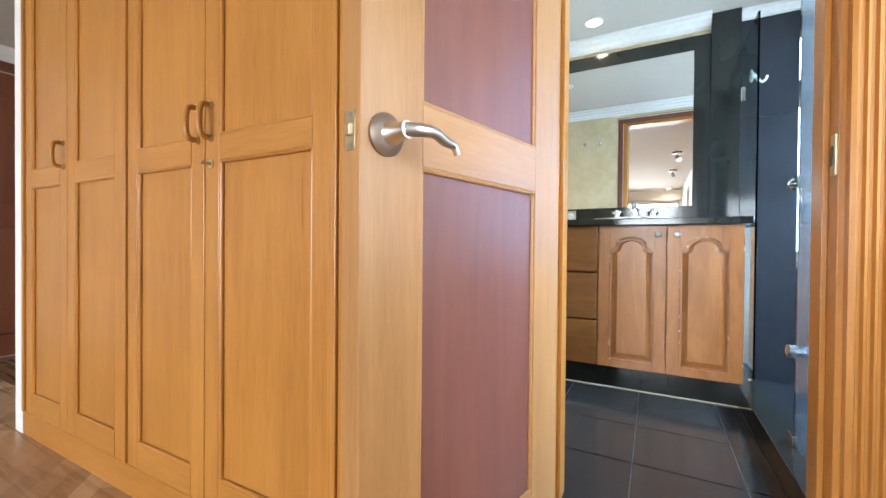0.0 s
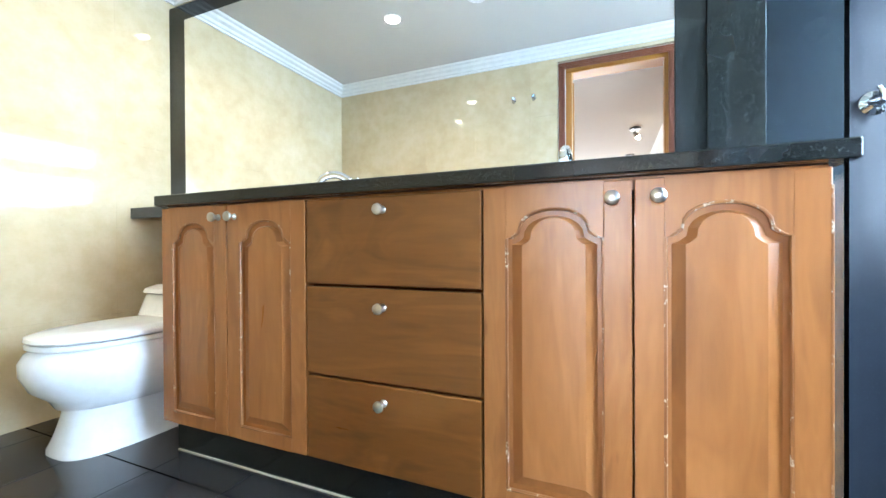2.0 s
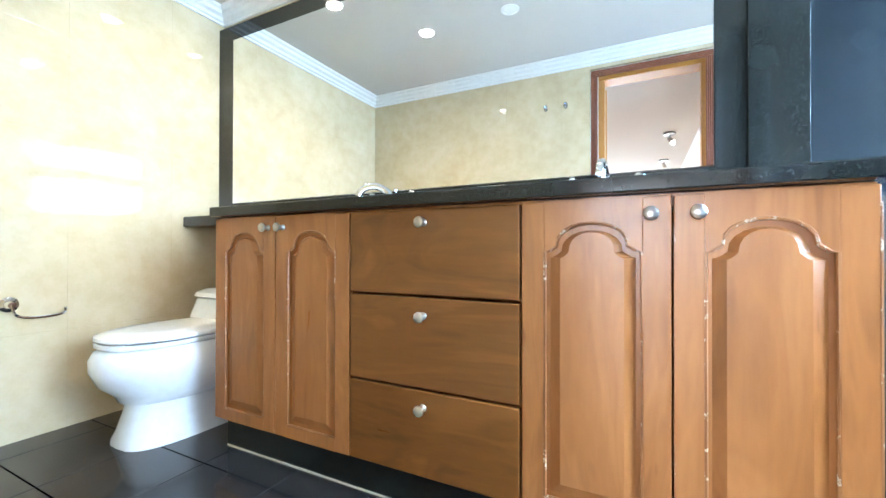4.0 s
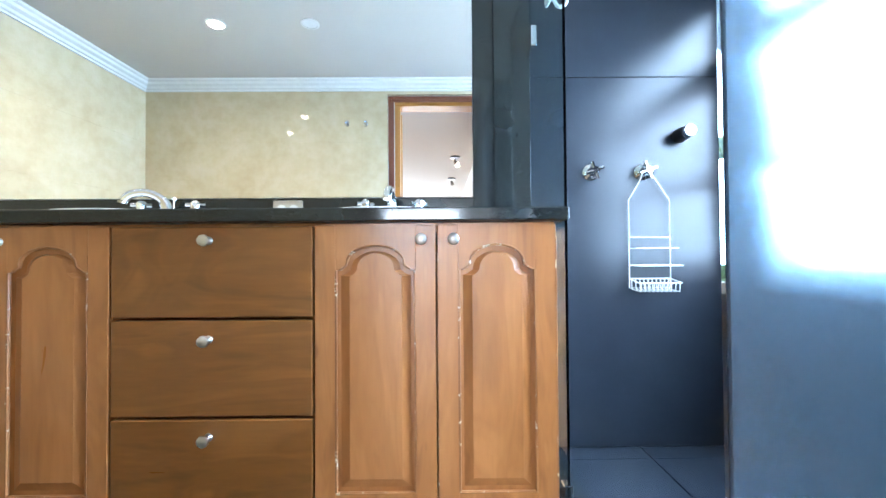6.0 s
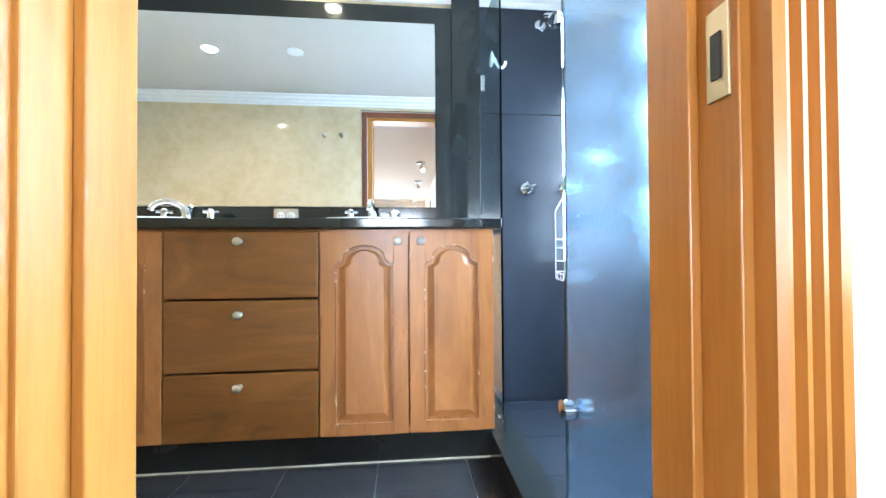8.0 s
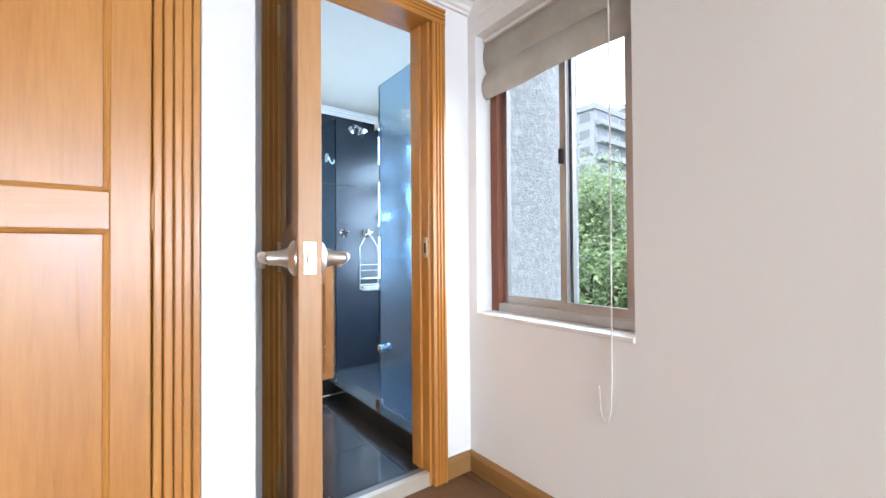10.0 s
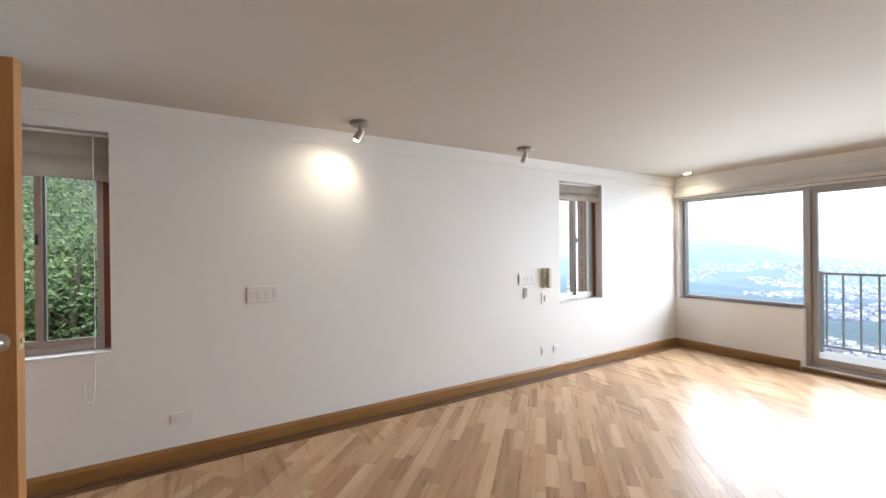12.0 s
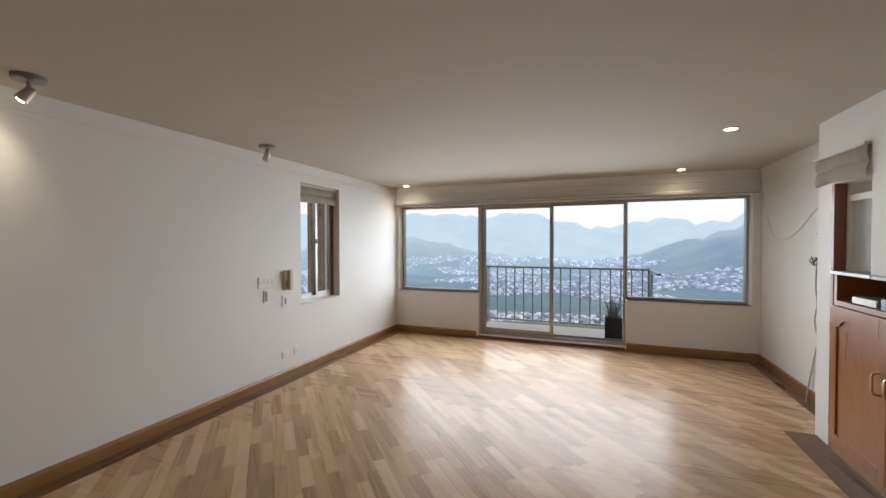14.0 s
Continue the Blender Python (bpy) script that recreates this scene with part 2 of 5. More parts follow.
def prism(bm, pts, d0, d1, axis="y", taper=0.0):
    """A polygon in the plane across axis, drawn out from d0 to d1; taper draws the far face in."""
    cx, cy = sum(p[0] for p in pts) / len(pts), sum(p[1] for p in pts) / len(pts)
    hx, hy = max(abs(p[0] - cx) for p in pts), max(abs(p[1] - cy) for p in pts)
    kx, ky = 1 - taper / hx, 1 - taper / hy
    lo = [bm.verts.new(place(axis, a, b, d0)) for a, b in pts]
    hi = [bm.verts.new(place(axis, cx + (a - cx) * kx, cy + (b - cy) * ky, d1)) for a, b in pts]
    n = len(pts)
    bm.faces.new(lo)
    bm.faces.new(hi[::-1])
    for i in range(n):
        bm.faces.new((lo[i], hi[i], hi[(i + 1) % n], lo[(i + 1) % n]))
    bmesh.ops.recalc_face_normals(bm, faces=bm.faces)
    return bm


def rod(bm, a, b, r0, r1=None, n=12):
    a, b = Vector(a), Vector(b)
    m = Matrix.Translation((a + b) / 2) @ (b - a).to_track_quat("Z", "Y").to_matrix().to_4x4()
    bmesh.ops.create_cone(bm, cap_ends=True, segments=n, radius1=r0, radius2=r0 if r1 is None else r1, depth=(b - a).length, matrix=m)
    return bm


def tube(bm, pts, r, n=8, radii=None):
    """A bent tube through pts."""
    pts = [Vector(p) for p in pts]
    rings, up = [], Vector((0.31, 0.17, 0.93))
    for i, p in enumerate(pts):
        d = (pts[min(i + 1, len(pts) - 1)] - pts[max(i - 1, 0)]).normalized()
        s = d.cross(up).normalized()
        t = s.cross(d)
        rr = radii[i] if radii else r
        rings.append([bm.verts.new(p + rr * (s * math.cos(a) + t * math.sin(a))) for a in (2 * math.pi * k / n for k in range(n))])
    for q, w in zip(rings, rings[1:]):
        for k in range(n):
            bm.faces.new((q[k], q[(k + 1) % n], w[(k + 1) % n], w[k]))
    bm.faces.new(rings[0])
    bm.faces.new(rings[-1])
    bmesh.ops.recalc_face_normals(bm, faces=bm.faces)
    return bm


def curve_pts(ctrl, n=8):
    """A smooth line through the given points."""
    out = []
    c = [Vector(p) for p in ctrl]
    c = [c[0] * 2 - c[1]] + c + [c[-1] * 2 - c[-2]]
    for i in range(1, len(c) - 2):
        for k in range(n):
            t = k / n
            p0, p1, p2, p3 = c[i - 1:i + 3]
            out.append(0.5 * (2 * p1 + (p2 - p0) * t + (2 * p0 - 5 * p1 + 4 * p2 - p3) * t * t + (3 * p1 - p0 - 3 * p2 + p3) * t ** 3))
    return out + [c[-2]]


def lathe(bm, profile, centre, axis=(0, 0, 1), n=20, sx=1.0, sy=1.0):
    """Turns a profile of (radius, height) round an axis through centre."""
    q = Vector(axis).to_track_quat("Z", "Y").to_matrix()
    rings = []
    for r, h in profile:
        rings.append([bm.verts.new(Vector(centre) + q @ Vector((r * sx * math.cos(2 * math.pi * k / n), r * sy * math.sin(2 * math.pi * k / n), h))) for k in range(n)])
    for a, b in zip(rings, rings[1:]):
        for k in range(n):
            bm.faces.new((a[k], a[(k + 1) % n], b[(k + 1) % n], b[k]))
    bm.faces.new(rings[0])
    bm.faces.new(rings[-1])
    bmesh.ops.recalc_face_normals(bm, faces=bm.faces)
    return bm


def part(name, bm, material, parent=None, label="", smooth=False):
    me = bpy.data.meshes.new(name)
    if smooth:
        for f in bm.faces:
            f.smooth = True
    bm.to_mesh(me)
    bm.free()
    me.materials.append(material)
    if smooth:
        me.set_sharp_from_angle(angle=radians(38))
    ob = new(name, me)
    if parent:
        ob.parent = parent
        if not parent.parent:
            ob.matrix_parent_inverse = Matrix.Translation(-parent.location)
    if label:
        ob["label"] = label
    return ob


def thing(name, at, label, category, group="", kind=""):
    ob = new(name)
    ob.empty_display_size = 0.05
    ob.location = at
    return tagged(ob, label, category, group, kind)


def B():
    return bmesh.new()


def bx(*a, **k):
    return box(B(), *a, **k)


def setting(name, bm, material, label="", category=""):
    return tagged(part(name, bm, material), label, category, "", "structure")


def wall(name, axis, d0, d1, a0, a1, z0, z1, holes, material, label, category="wall"):
    """A wall across axis, from d0 to d1 thick, with holes (a0, a1, z0, z1) right through it."""
    ca = sorted({a0, a1, *(h for o in holes for h in o[:2])})
    cz = sorted({z0, z1, *(h for o in holes for h in o[2:])})

    def full(i, k):
        if not (0 <= i < len(ca) - 1 and 0 <= k < len(cz) - 1):
            return False
        a, z = (ca[i] + ca[i + 1]) / 2, (cz[k] + cz[k + 1]) / 2
        return not any(o[0] < a < o[1] and o[2] < z < o[3] for o in holes)

    bm = B()
    vs = {}

    def v(i, k, d):
        if (i, k, d) not in vs:
            vs[i, k, d] = bm.verts.new(place(axis, ca[i], cz[k], (d0, d1)[d]))
        return vs[i, k, d]

    for i in range(len(ca) - 1):
        for k in range(len(cz) - 1):
            if not full(i, k):
                continue
            for d in (0, 1):
                bm.faces.new((v(i, k, d), v(i + 1, k, d), v(i + 1, k + 1, d), v(i, k + 1, d)))
            for (p, q), (di, dk) in ((((0, 0), (1, 0)), (0, -1)), (((0, 1), (1, 1)), (0, 1)), (((0, 0), (0, 1)), (-1, 0)), (((1, 0), (1, 1)), (1, 0))):
                if not full(i + di, k + dk):
                    bm.faces.new((v(i + p[0], k + p[1], 0), v(i + q[0], k + q[1], 0), v(i + q[0], k + q[1], 1), v(i + p[0], k + p[1], 1)))
    bmesh.ops.recalc_face_normals(bm, faces=bm.faces)
    return setting(name, bm, material, label, category)


# ---- the plan, in metres ----
XE, YS, XW, ZC = 1.10, -6.66, -3.58, 2.21      # bedroom: east, south and west walls, ceiling
ZB, YM, XB, XS = 0.055, 1.76, -1.71, 1.82      # bathroom: floor, mirror wall, west wall, shower's east wall
YG, YD = 1.672, 0.12                                       # granite face behind the vanity, bathroom face of the door wall
DOOR = (0.262, 0.865)                           # doorway between its jambs
HOLE1 = (-0.79, -0.055, 0.726, 2.02)            # bedroom side window
HOLE2 = (-5.18, -4.50, 0.72, 2.02)             # far side window
SILL, HEAD = 0.635, 1.925                         # south windows
XG = 0.95                                      # shower glass line

# ---- structure ----
wall("wall_east", "x", XE, XE + 0.22, YS - 0.2, -0.0, -0.2, 2.6, [HOLE1, HOLE2], WHITE, "white painted plaster wall with two windows")
wall("wall_south", "y", YS - 0.2, YS, XW - 0.2, XE - 0.002, -0.2, 2.6, [(-0.225, 1.055, SILL, HEAD), (-2.18, -0.225, 0.03, HEAD), (-3.5, -2.18, SILL, HEAD)], WHITE, "white wall with wide windows and balcony door")
wall("wall_west", "x", XW - 0.2, XW, YS + 0.002, 1.2, -0.2, 2.6, [(-4.42, -3.3, 0.0, 2.0), (-0.45, 0.4, 0.0, 2.03)], WHITE, "white painted plaster wall with window niche")
wall("wall_door", "y", 0.0, YD, 0.06, XS + 0.1, -0.2, 2.6, [(DOOR[0] - 0.03, DOOR[1] + 0.03, 0.0, 2.06)], WHITE, "white wall round the bathroom doorway")
wall("wall_closet_end", "x", -0.04, 0.06, -0.5, -0.002, -0.2, 2.6, [], WHITE, "white wall end beside the closet")
wall("wall_closet_side", "x", -1.96, -1.88, -0.5, 0.118, -0.2, 2.6, [], WHITE, "white wall end beyond the closet")
wall("wall_hall_stub", "y", 0.12, 0.14, -1.99, -1.812, -0.2, 2.6, [], WHITE, "white wall beside the closet in the hall")
wall("wall_hall_east", "x", -1.99, -1.97, 0.142, 1.2, -0.2, 2.6, [], WHITE, "white side wall of the hall")
wall("wall_closet_back", "y", 0.1, 0.118, -1.878, 0.058, -0.2, 2.6, [], WHITE, "white closet back wall")
wall("wall_hall", "y", 1.2, 1.3, XW - 0.2, -1.972, -0.2, 2.6, [], WHITE, "white wall at the end of the hall")
wall("wall_bath_west", "x", XB - 0.1, XB, YD + 0.02, YM + 0.1, -0.2, 2.6, [], GROUT_PALE, "bathroom wall under cream marble")
wall("wall_bath_south", "y", YD, YD + 0.02, XB - 0.1, 0.18, -0.2, 2.6, [], GROUT_PALE, "bathroom wall under cream marble")
wall("wall_mirror", "y", YM, YM + 0.15, XB, XS + 0.1, -0.2, 2.6, [], WHITE, "bathroom wall behind the vanity")
HOLE3 = (0.3, 1.6, 0.72, 2.0)
wall("wall_shower_east", "x", XS, XS + 0.1, YD + 0.001, YM - 0.001, -0.2, 2.6, [HOLE3], SLATE, "dark stone shower wall with a window")
setting("floor_slab", bx(XW - 0.2, XE + 0.2, YS - 0.2, 0.0, -0.2, -0.012), GROUT, "floor slab under the parquet", "floor")
setting("hall_floor_slab", bx(XW - 0.2, -1.98, 0.0, 1.3, -0.2, -0.012), GROUT, "floor slab under the parquet", "floor")
setting("bath_floor_slab", bx(XB - 0.1, XS + 0.1, 0.03, YM + 0.1, -0.19, ZB - 0.0025), plain("grey_floor_grout", (0.13, 0.13, 0.125), 0.8), "grouted bed of the bathroom floor", "floor")
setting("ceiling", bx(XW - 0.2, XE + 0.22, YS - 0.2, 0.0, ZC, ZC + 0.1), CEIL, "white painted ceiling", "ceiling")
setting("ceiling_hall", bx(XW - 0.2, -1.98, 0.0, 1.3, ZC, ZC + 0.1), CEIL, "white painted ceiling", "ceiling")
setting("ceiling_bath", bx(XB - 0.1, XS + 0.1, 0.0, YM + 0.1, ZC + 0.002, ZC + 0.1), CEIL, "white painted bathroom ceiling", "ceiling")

# ---- openings, trim and windows ----


def casing(name, along, d, outward, a0, a1, z0, z1, width, parent, mats, relief=1.0):
    """A fluted timber frame round an opening: two uprights and a head, on the face d of a wall."""
    def fluted(bm, lo, hi, c0, c1, upright):
        n = 3
        steps = [(0.0, 0.022), (0.12, 0.026)]
        for k in range(n):
            s = 0.16 + 0.7 * k / n
            steps += [(s, 0.026), (s + 0.05, 0.018), (s + 0.12, 0.018), (s + 0.17, 0.026)]
        steps += [(0.94, 0.026), (1.0, 0.014)]
        prof = [(lo + (hi - lo) * s, d + outward * h * relief) for s, h in steps]
        prof = [(lo, d)] + prof + [(hi, d)]
        pts = []
        for e in (c0, c1):
            for a, q in prof:
                xy = (a, e) if upright else (e, a)
                pts.append(bm.verts.new(place(along, xy[0], xy[1], q)))
        m = len(prof)
        for i in range(m):
            j = (i + 1) % m
            bm.faces.new((pts[i], pts[j], pts[m + j], pts[m + i]))
        bm.faces.new(pts[:m])
        bm.faces.new(pts[m:])
        bmesh.ops.recalc_face_normals(bm, faces=bm.faces)
        return bm

    part("upright", fluted(B(), a0, a0 - width, z0, z1, True), mats[0], parent)
    part("upright", fluted(B(), a1, a1 + width, z0, z1, True), mats[0], parent)
    part("head", fluted(B(), z1, z1 + width, a0 - width, a1 + width, False), mats[1], parent)


# bathroom doorway
dw = thing("door_frame", (DOOR[0], 0, 0), "honey-varnished fluted timber frame of the bathroom doorway", "door frame", kind="structure")
part("jamb", bx(DOOR[0] - 0.03, DOOR[0], 0.0, YD, 0, 2.03, bevel=0.002), OAK, dw)
part("jamb", bx(DOOR[1], DOOR[1] + 0.03, 0.0, YD, 0, 2.03, bevel=0.002), OAK, dw)
part("head_jamb", bx(DOOR[0] - 0.03, DOOR[1] + 0.03, 0.0, YD, 2.03, 2.06), OAK_X, dw)
part("stop", bx(DOOR[0], DOOR[0] + 0.012, 0.05, YD, ZB, 2.03, bevel=0.002), OAK, dw)
part("stop", bx(DOOR[1] - 0.012, DOOR[1], 0.05, YD, ZB, 2.03, bevel=0.002), OAK, dw)
casing("case", "y", 0.0, -1, DOOR[0] - 0.005, DOOR[1] + 0.012, 0.0, 2.03, 0.072, dw, (OAK, OAK_X))
casing("case", "y", YD + 0.022, 1, DOOR[0] - 0.032, DOOR[1] + 0.01, ZB, 2.05, 0.045, dw, (BROWN, BROWN), 0.5)
part("strike_plate", bx(DOOR[1] - 0.003, DOOR[1] + 0.002, 0.008, 0.036, 0.99, 1.08, bevel=0.001), BRASS, dw, "dull brass strike plate")
part("strike_hole", bx(DOOR[1] - 0.005, DOOR[1] - 0.0025, 0.016, 0.028, 1.01, 1.055), BLACK_PLASTIC, dw)
setting("threshold", box(B(), DOOR[0], DOOR[1], 0.0, 0.03, -0.05, ZB + 0.003, bevel=0.003), plain("worn_pale_threshold", (0.42, 0.36, 0.28), 0.5), "worn pale threshold strip in the doorway", "threshold")


def lever(parent, x, side, y, z):
    """A lever handle with its rose, on one face of a leaf that lies along y."""
    s = side
    rose = part("rose", lathe(B(), [(0.034, 0), (0.034, 0.004), (0.03, 0.009), (0.02, 0.014), (0.014, 0.03), (0.013, 0.05)], (x, y, z), (s, 0, 0), 24), NICKEL, parent, "brushed nickel rose", True)
    pts = curve_pts([(x + s * 0.045, y - 0.004, z), (x + s * 0.056, y + 0.02, z + 0.002), (x + s * 0.058, y + 0.05, z + 0.004), (x + s * 0.056, y + 0.078, z - 0.004), (x + s * 0.056, y + 0.1, z - 0.006), (x + s * 0.058, y + 0.108, z - 0.02)], 6)
    n = len(pts)
    part("lever", tube(B(), pts, 0.009, 12, [0.0115 - 0.006 * i / n for i in range(n)]), NICKEL, rose, "curved brushed nickel lever", True)


def arch(a0, a1, b0, spring, rise, shoulder=0.035, n=10):
    """Outline of a panel with a shouldered arch on top, counter-clockwise."""
    c, h = (a0 + a1) / 2, (a1 - a0) / 2 - shoulder
    pts = [(a0, b0), (a1, b0), (a1, spring)]
    pts += [(a1 - shoulder * 0.45, spring + rise * 0.06), (a1 - shoulder, spring + rise * 0.22)]
    for i in range(1, n):
        t = math.pi * i / n
        pts.append((c + h * math.cos(t), spring + rise * (0.22 + 0.78 * math.sin(t) ** 0.85)))
    pts += [(a0 + shoulder, spring + rise * 0.22), (a0 + shoulder * 0.45, spring + rise * 0.06), (a0, spring)]
    return pts


def head_rail(a0, a1, top, outline):
    """The rail over an arched panel: straight on top, arched below."""
    low = [p for p in outline[2:]]
    return [(a1, top), (a0, top)] + [(p[0], p[1]) for p in low[::-1]]


# bathroom door leaf, built along -y from its hinge, then swung
LEAF_W, LEAF_H, T = 0.68, 2.015, 0.021
leaf = thing("bathroom_door", (0, 0, 0), "open varnished timber door with reddish veneer panels and nickel levers", "door")
S = 0.135
part("hinge_stile", bx(-T, T, -S, 0, 0.01, LEAF_H, bevel=0.002), LEAFWOOD, leaf)
part("lock_stile", bx(-T, T, -LEAF_W, -LEAF_W + S, 0.01, LEAF_H, bevel=0.002), LEAFWOOD, leaf)
for z0, z1 in ((0.01, 0.2), (0.965, 1.07)):
    part("rail", bx(-T, T, -LEAF_W + S, -S, z0, z1), LEAFWOOD_Y, leaf)
al = arch(-LEAF_W + S, -S, 1.07, 1.8, 0.1, 0.05)
part("top_rail", prism(B(), head_rail(-LEAF_W + S, -S, LEAF_H, al), -T, T, "x"), LEAFWOOD_Y, leaf)
for t0, t1, skin, words in ((0.0005, T - 0.009, REDWOOD, "reddish veneer panel"), (-T + 0.009, -0.0005, LEAF_BROWN, "brown varnished panel")):
    part("panel", bx(t0, t1, -LEAF_W + S, -S, 0.2, 0.965), skin, leaf, words)
    part("panel", prism(B(), al, t0, t1, "x"), skin, leaf, words)
for s in (-1, 1):
    for z in (0.961, 1.074, 0.206):
        part("moulding", rod(B(), (s * (T - 0.006), -LEAF_W + S, z), (s * (T - 0.006), -S, z), 0.006, n=8), LEAFWOOD_Y, leaf)
    for y in (-LEAF_W + S + 0.003, -S - 0.003):
        part("moulding", rod(B(), (s * (T - 0.007), y, 0.2), (s * (T - 0.007), y, 0.965), 0.004, n=8), LEAFWOOD, leaf)
        part("moulding", rod(B(), (s * (T - 0.007), y, 1.07), (s * (T - 0.007), y, 1.8), 0.004, n=8), LEAFWOOD, leaf)
    lever(leaf, s * T, s, -LEAF_W + 0.05, 1.0)
part("latch_plate", bx(-0.0115, 0.0115, -LEAF_W - 0.002, -LEAF_W + 0.002, 0.97, 1.03, bevel=0.001), BRASS, leaf, "pale brass latch plate")
part("latch_bolt", bx(-0.006, 0.007, -LEAF_W - 0.009, -LEAF_W, 0.991, 1.009, bevel=0.002), BRASS, leaf)
for z in (0.977, 1.023):
    part("screw", rod(B(), (0, -LEAF_W - 0.003, z), (0, -LEAF_W, z), 0.004, n=8), NICKEL, leaf)
part("coat_hook", tube(B(), curve_pts([(-T, -0.32, 1.93), (-T - 0.05, -0.32, 1.93), (-T - 0.07, -0.32, 1.945)], 5), 0.006), NICKEL, leaf)
for z in (0.25, 1.0, 1.8):
    part("hinge", rod(B(), (-T - 0.004, 0.004, z - 0.05), (-T - 0.004, 0.004, z + 0.05), 0.007, n=10), BRASS, leaf)
leaf.matrix_basis = pose(0.258, -0.036, 0, 0, 0, -12.6)

# ---- closet ----


def closet_door(x0, x1, handle_x, group):
    d = thing("closet_door", (x0, -0.495, 0.1), "honey-varnished closet door with two moulded panels", "closet door", group)
    y0, y1, w = -0.497, -0.475, 0.062
    z0, z1 = 0.1, 2.12
    a, b = x0 + 0.002, x1 - 0.002
    part("stile", bx(a, a + w, y0, y1, z0, z1, bevel=0.003), OAK, d)
    part("stile", bx(b - w, b, y0, y1, z0, z1, bevel=0.003), OAK, d)
    for r0, r1 in ((z0, z0 + 0.08), (1.055, 1.12)):
        part("rail", bx(a + w, b - w, y0, y1, r0, r1), OAK_X, d)
    out = arch(a + w, b - w, 1.12, 2.0, 0.055, 0.03)
    part("top_rail", prism(B(), head_rail(a + w, b - w, z1, out), y0, y1, "y"), OAK_X, d)
    part("panel", bx(a + w, b - w, y0 + 0.011, y1, z0 + 0.08, 1.055), OAK, d)
    part("panel", prism(B(), out, y0 + 0.011, y1, "y"), OAK, d)
    for z in (z0 + 0.083, 1.051, 1.124):
        part("moulding", rod(B(), (a + w, y0 + 0.006, z), (b - w, y0 + 0.006, z), 0.006, n=8), OAK_X, d)
    for x in (a + w + 0.003, b - w - 0.003):
        part("moulding", rod(B(), (x, y0 + 0.007, z0 + 0.08), (x, y0 + 0.007, 1.055), 0.006, n=8), OAK, d)
        part("moulding", rod(B(), (x, y0 + 0.007, 1.12), (x, y0 + 0.007, 2.0), 0.006, n=8), OAK, d)
    if handle_x:
        h = part("handle", tube(B(), curve_pts([(handle_x, y0, 1.205), (handle_x, y0 - 0.028, 1.2), (handle_x, y0 - 0.034, 1.16), (handle_x, y0 - 0.028, 1.12), (handle_x, y0, 1.115)], 5), 0.008, 10), OAK, d, "turned wooden pull handle", True)
        for z in (1.205, 1.115):
            part("mount", rod(B(), (handle_x, y0 + 0.002, z), (handle_x, y0 - 0.008, z), 0.011, n=12), BRASS, h)
    return d


cx = (-1.855, -1.455, -1.03, -1.01, -0.59, -0.118)
closet_door(cx[0], cx[1], cx[1] - 0.03, "closet doors")
closet_door(cx[1], cx[2], 0, "closet doors")
closet_door(cx[3], cx[4], cx[4] - 0.03, "closet doors")
k = closet_door(cx[4], cx[5], cx[4] + 0.03, "closet doors")
part("key", rod(B(), (cx[4] + 0.03, -0.497, 1.045), (cx[4] + 0.03, -0.525, 1.045), 0.004, n=8), NICKEL, k)
part("keyhole_plate", rod(B(), (cx[4] + 0.03, -0.495, 1.045), (cx[4] + 0.03, -0.5, 1.045), 0.012, n=12), BRASS, k)
for z in (0.3, 1.09, 1.9):
    part("hinge", rod(B(), (cx[5] + 0.002, -0.5, z - 0.035), (cx[5] + 0.002, -0.5, z + 0.035), 0.005, n=8), BRASS, k)
cf = thing("closet_frame", (-0.75, -0.49, 0), "honey-varnished fluted timber closet surround", "closet frame", kind="structure")
part("mullion", bx(-1.03, -1.01, -0.503, -0.45, 0.1, 2.12, bevel=0.003), OAK, cf)
part("plinth", bx(-1.878, -0.042, -0.499, -0.45, 0.0, 0.1, bevel=0.003), OAK_X, cf)
part("head", bx(-1.878, -0.042, -0.505, -0.45, 2.12, ZC, bevel=0.003), OAK_X, cf)
part("side", bx(-1.878, -1.855, -0.505, -0.45, 0.1, 2.12, bevel=0.003), OAK, cf)
fl = B()
for i, (u, q) in enumerate(((0, 0.012), (0.016, 0.02), (0.032, 0.014), (0.046, 0.02), (0.062, 0.012))):
    box(fl, -0.118 + u, -0.118 + u + 0.0145, -0.5 - q, -0.45, 0.1, 2.12, bevel=0.003)
part("fluted_side", fl, OAK, cf)
setting("closet_interior", bx(-1.875, -0.045, -0.449, 0.098, 0.0, 0.02), OAK_X, "closet floor board", "closet")

# ---- west wall door seen past the closet ----
wd = thing("door_west", (XW, 0, 0), "dark brown timber door in the hall", "door", kind="structure")
part("leaf", bx(XW - 0.06, XW - 0.02, -0.45, 0.4, 0.0, 2.03, bevel=0.004), BROWN, wd)
for z0, z1 in ((0.15, 0.92), (1.08, 1.9)):
    part("panel", prism(B(), [(-0.33, z0), (0.28, z0), (0.28, z1), (-0.33, z1)], XW - 0.02, XW - 0.008, "x", 0.02), BROWN, wd)
casing("case", "x", XW, 1, -0.45, 0.4, 0.0, 2.03, 0.07, wd, (BROWN, BROWN))

# ---- skirting, crown ----


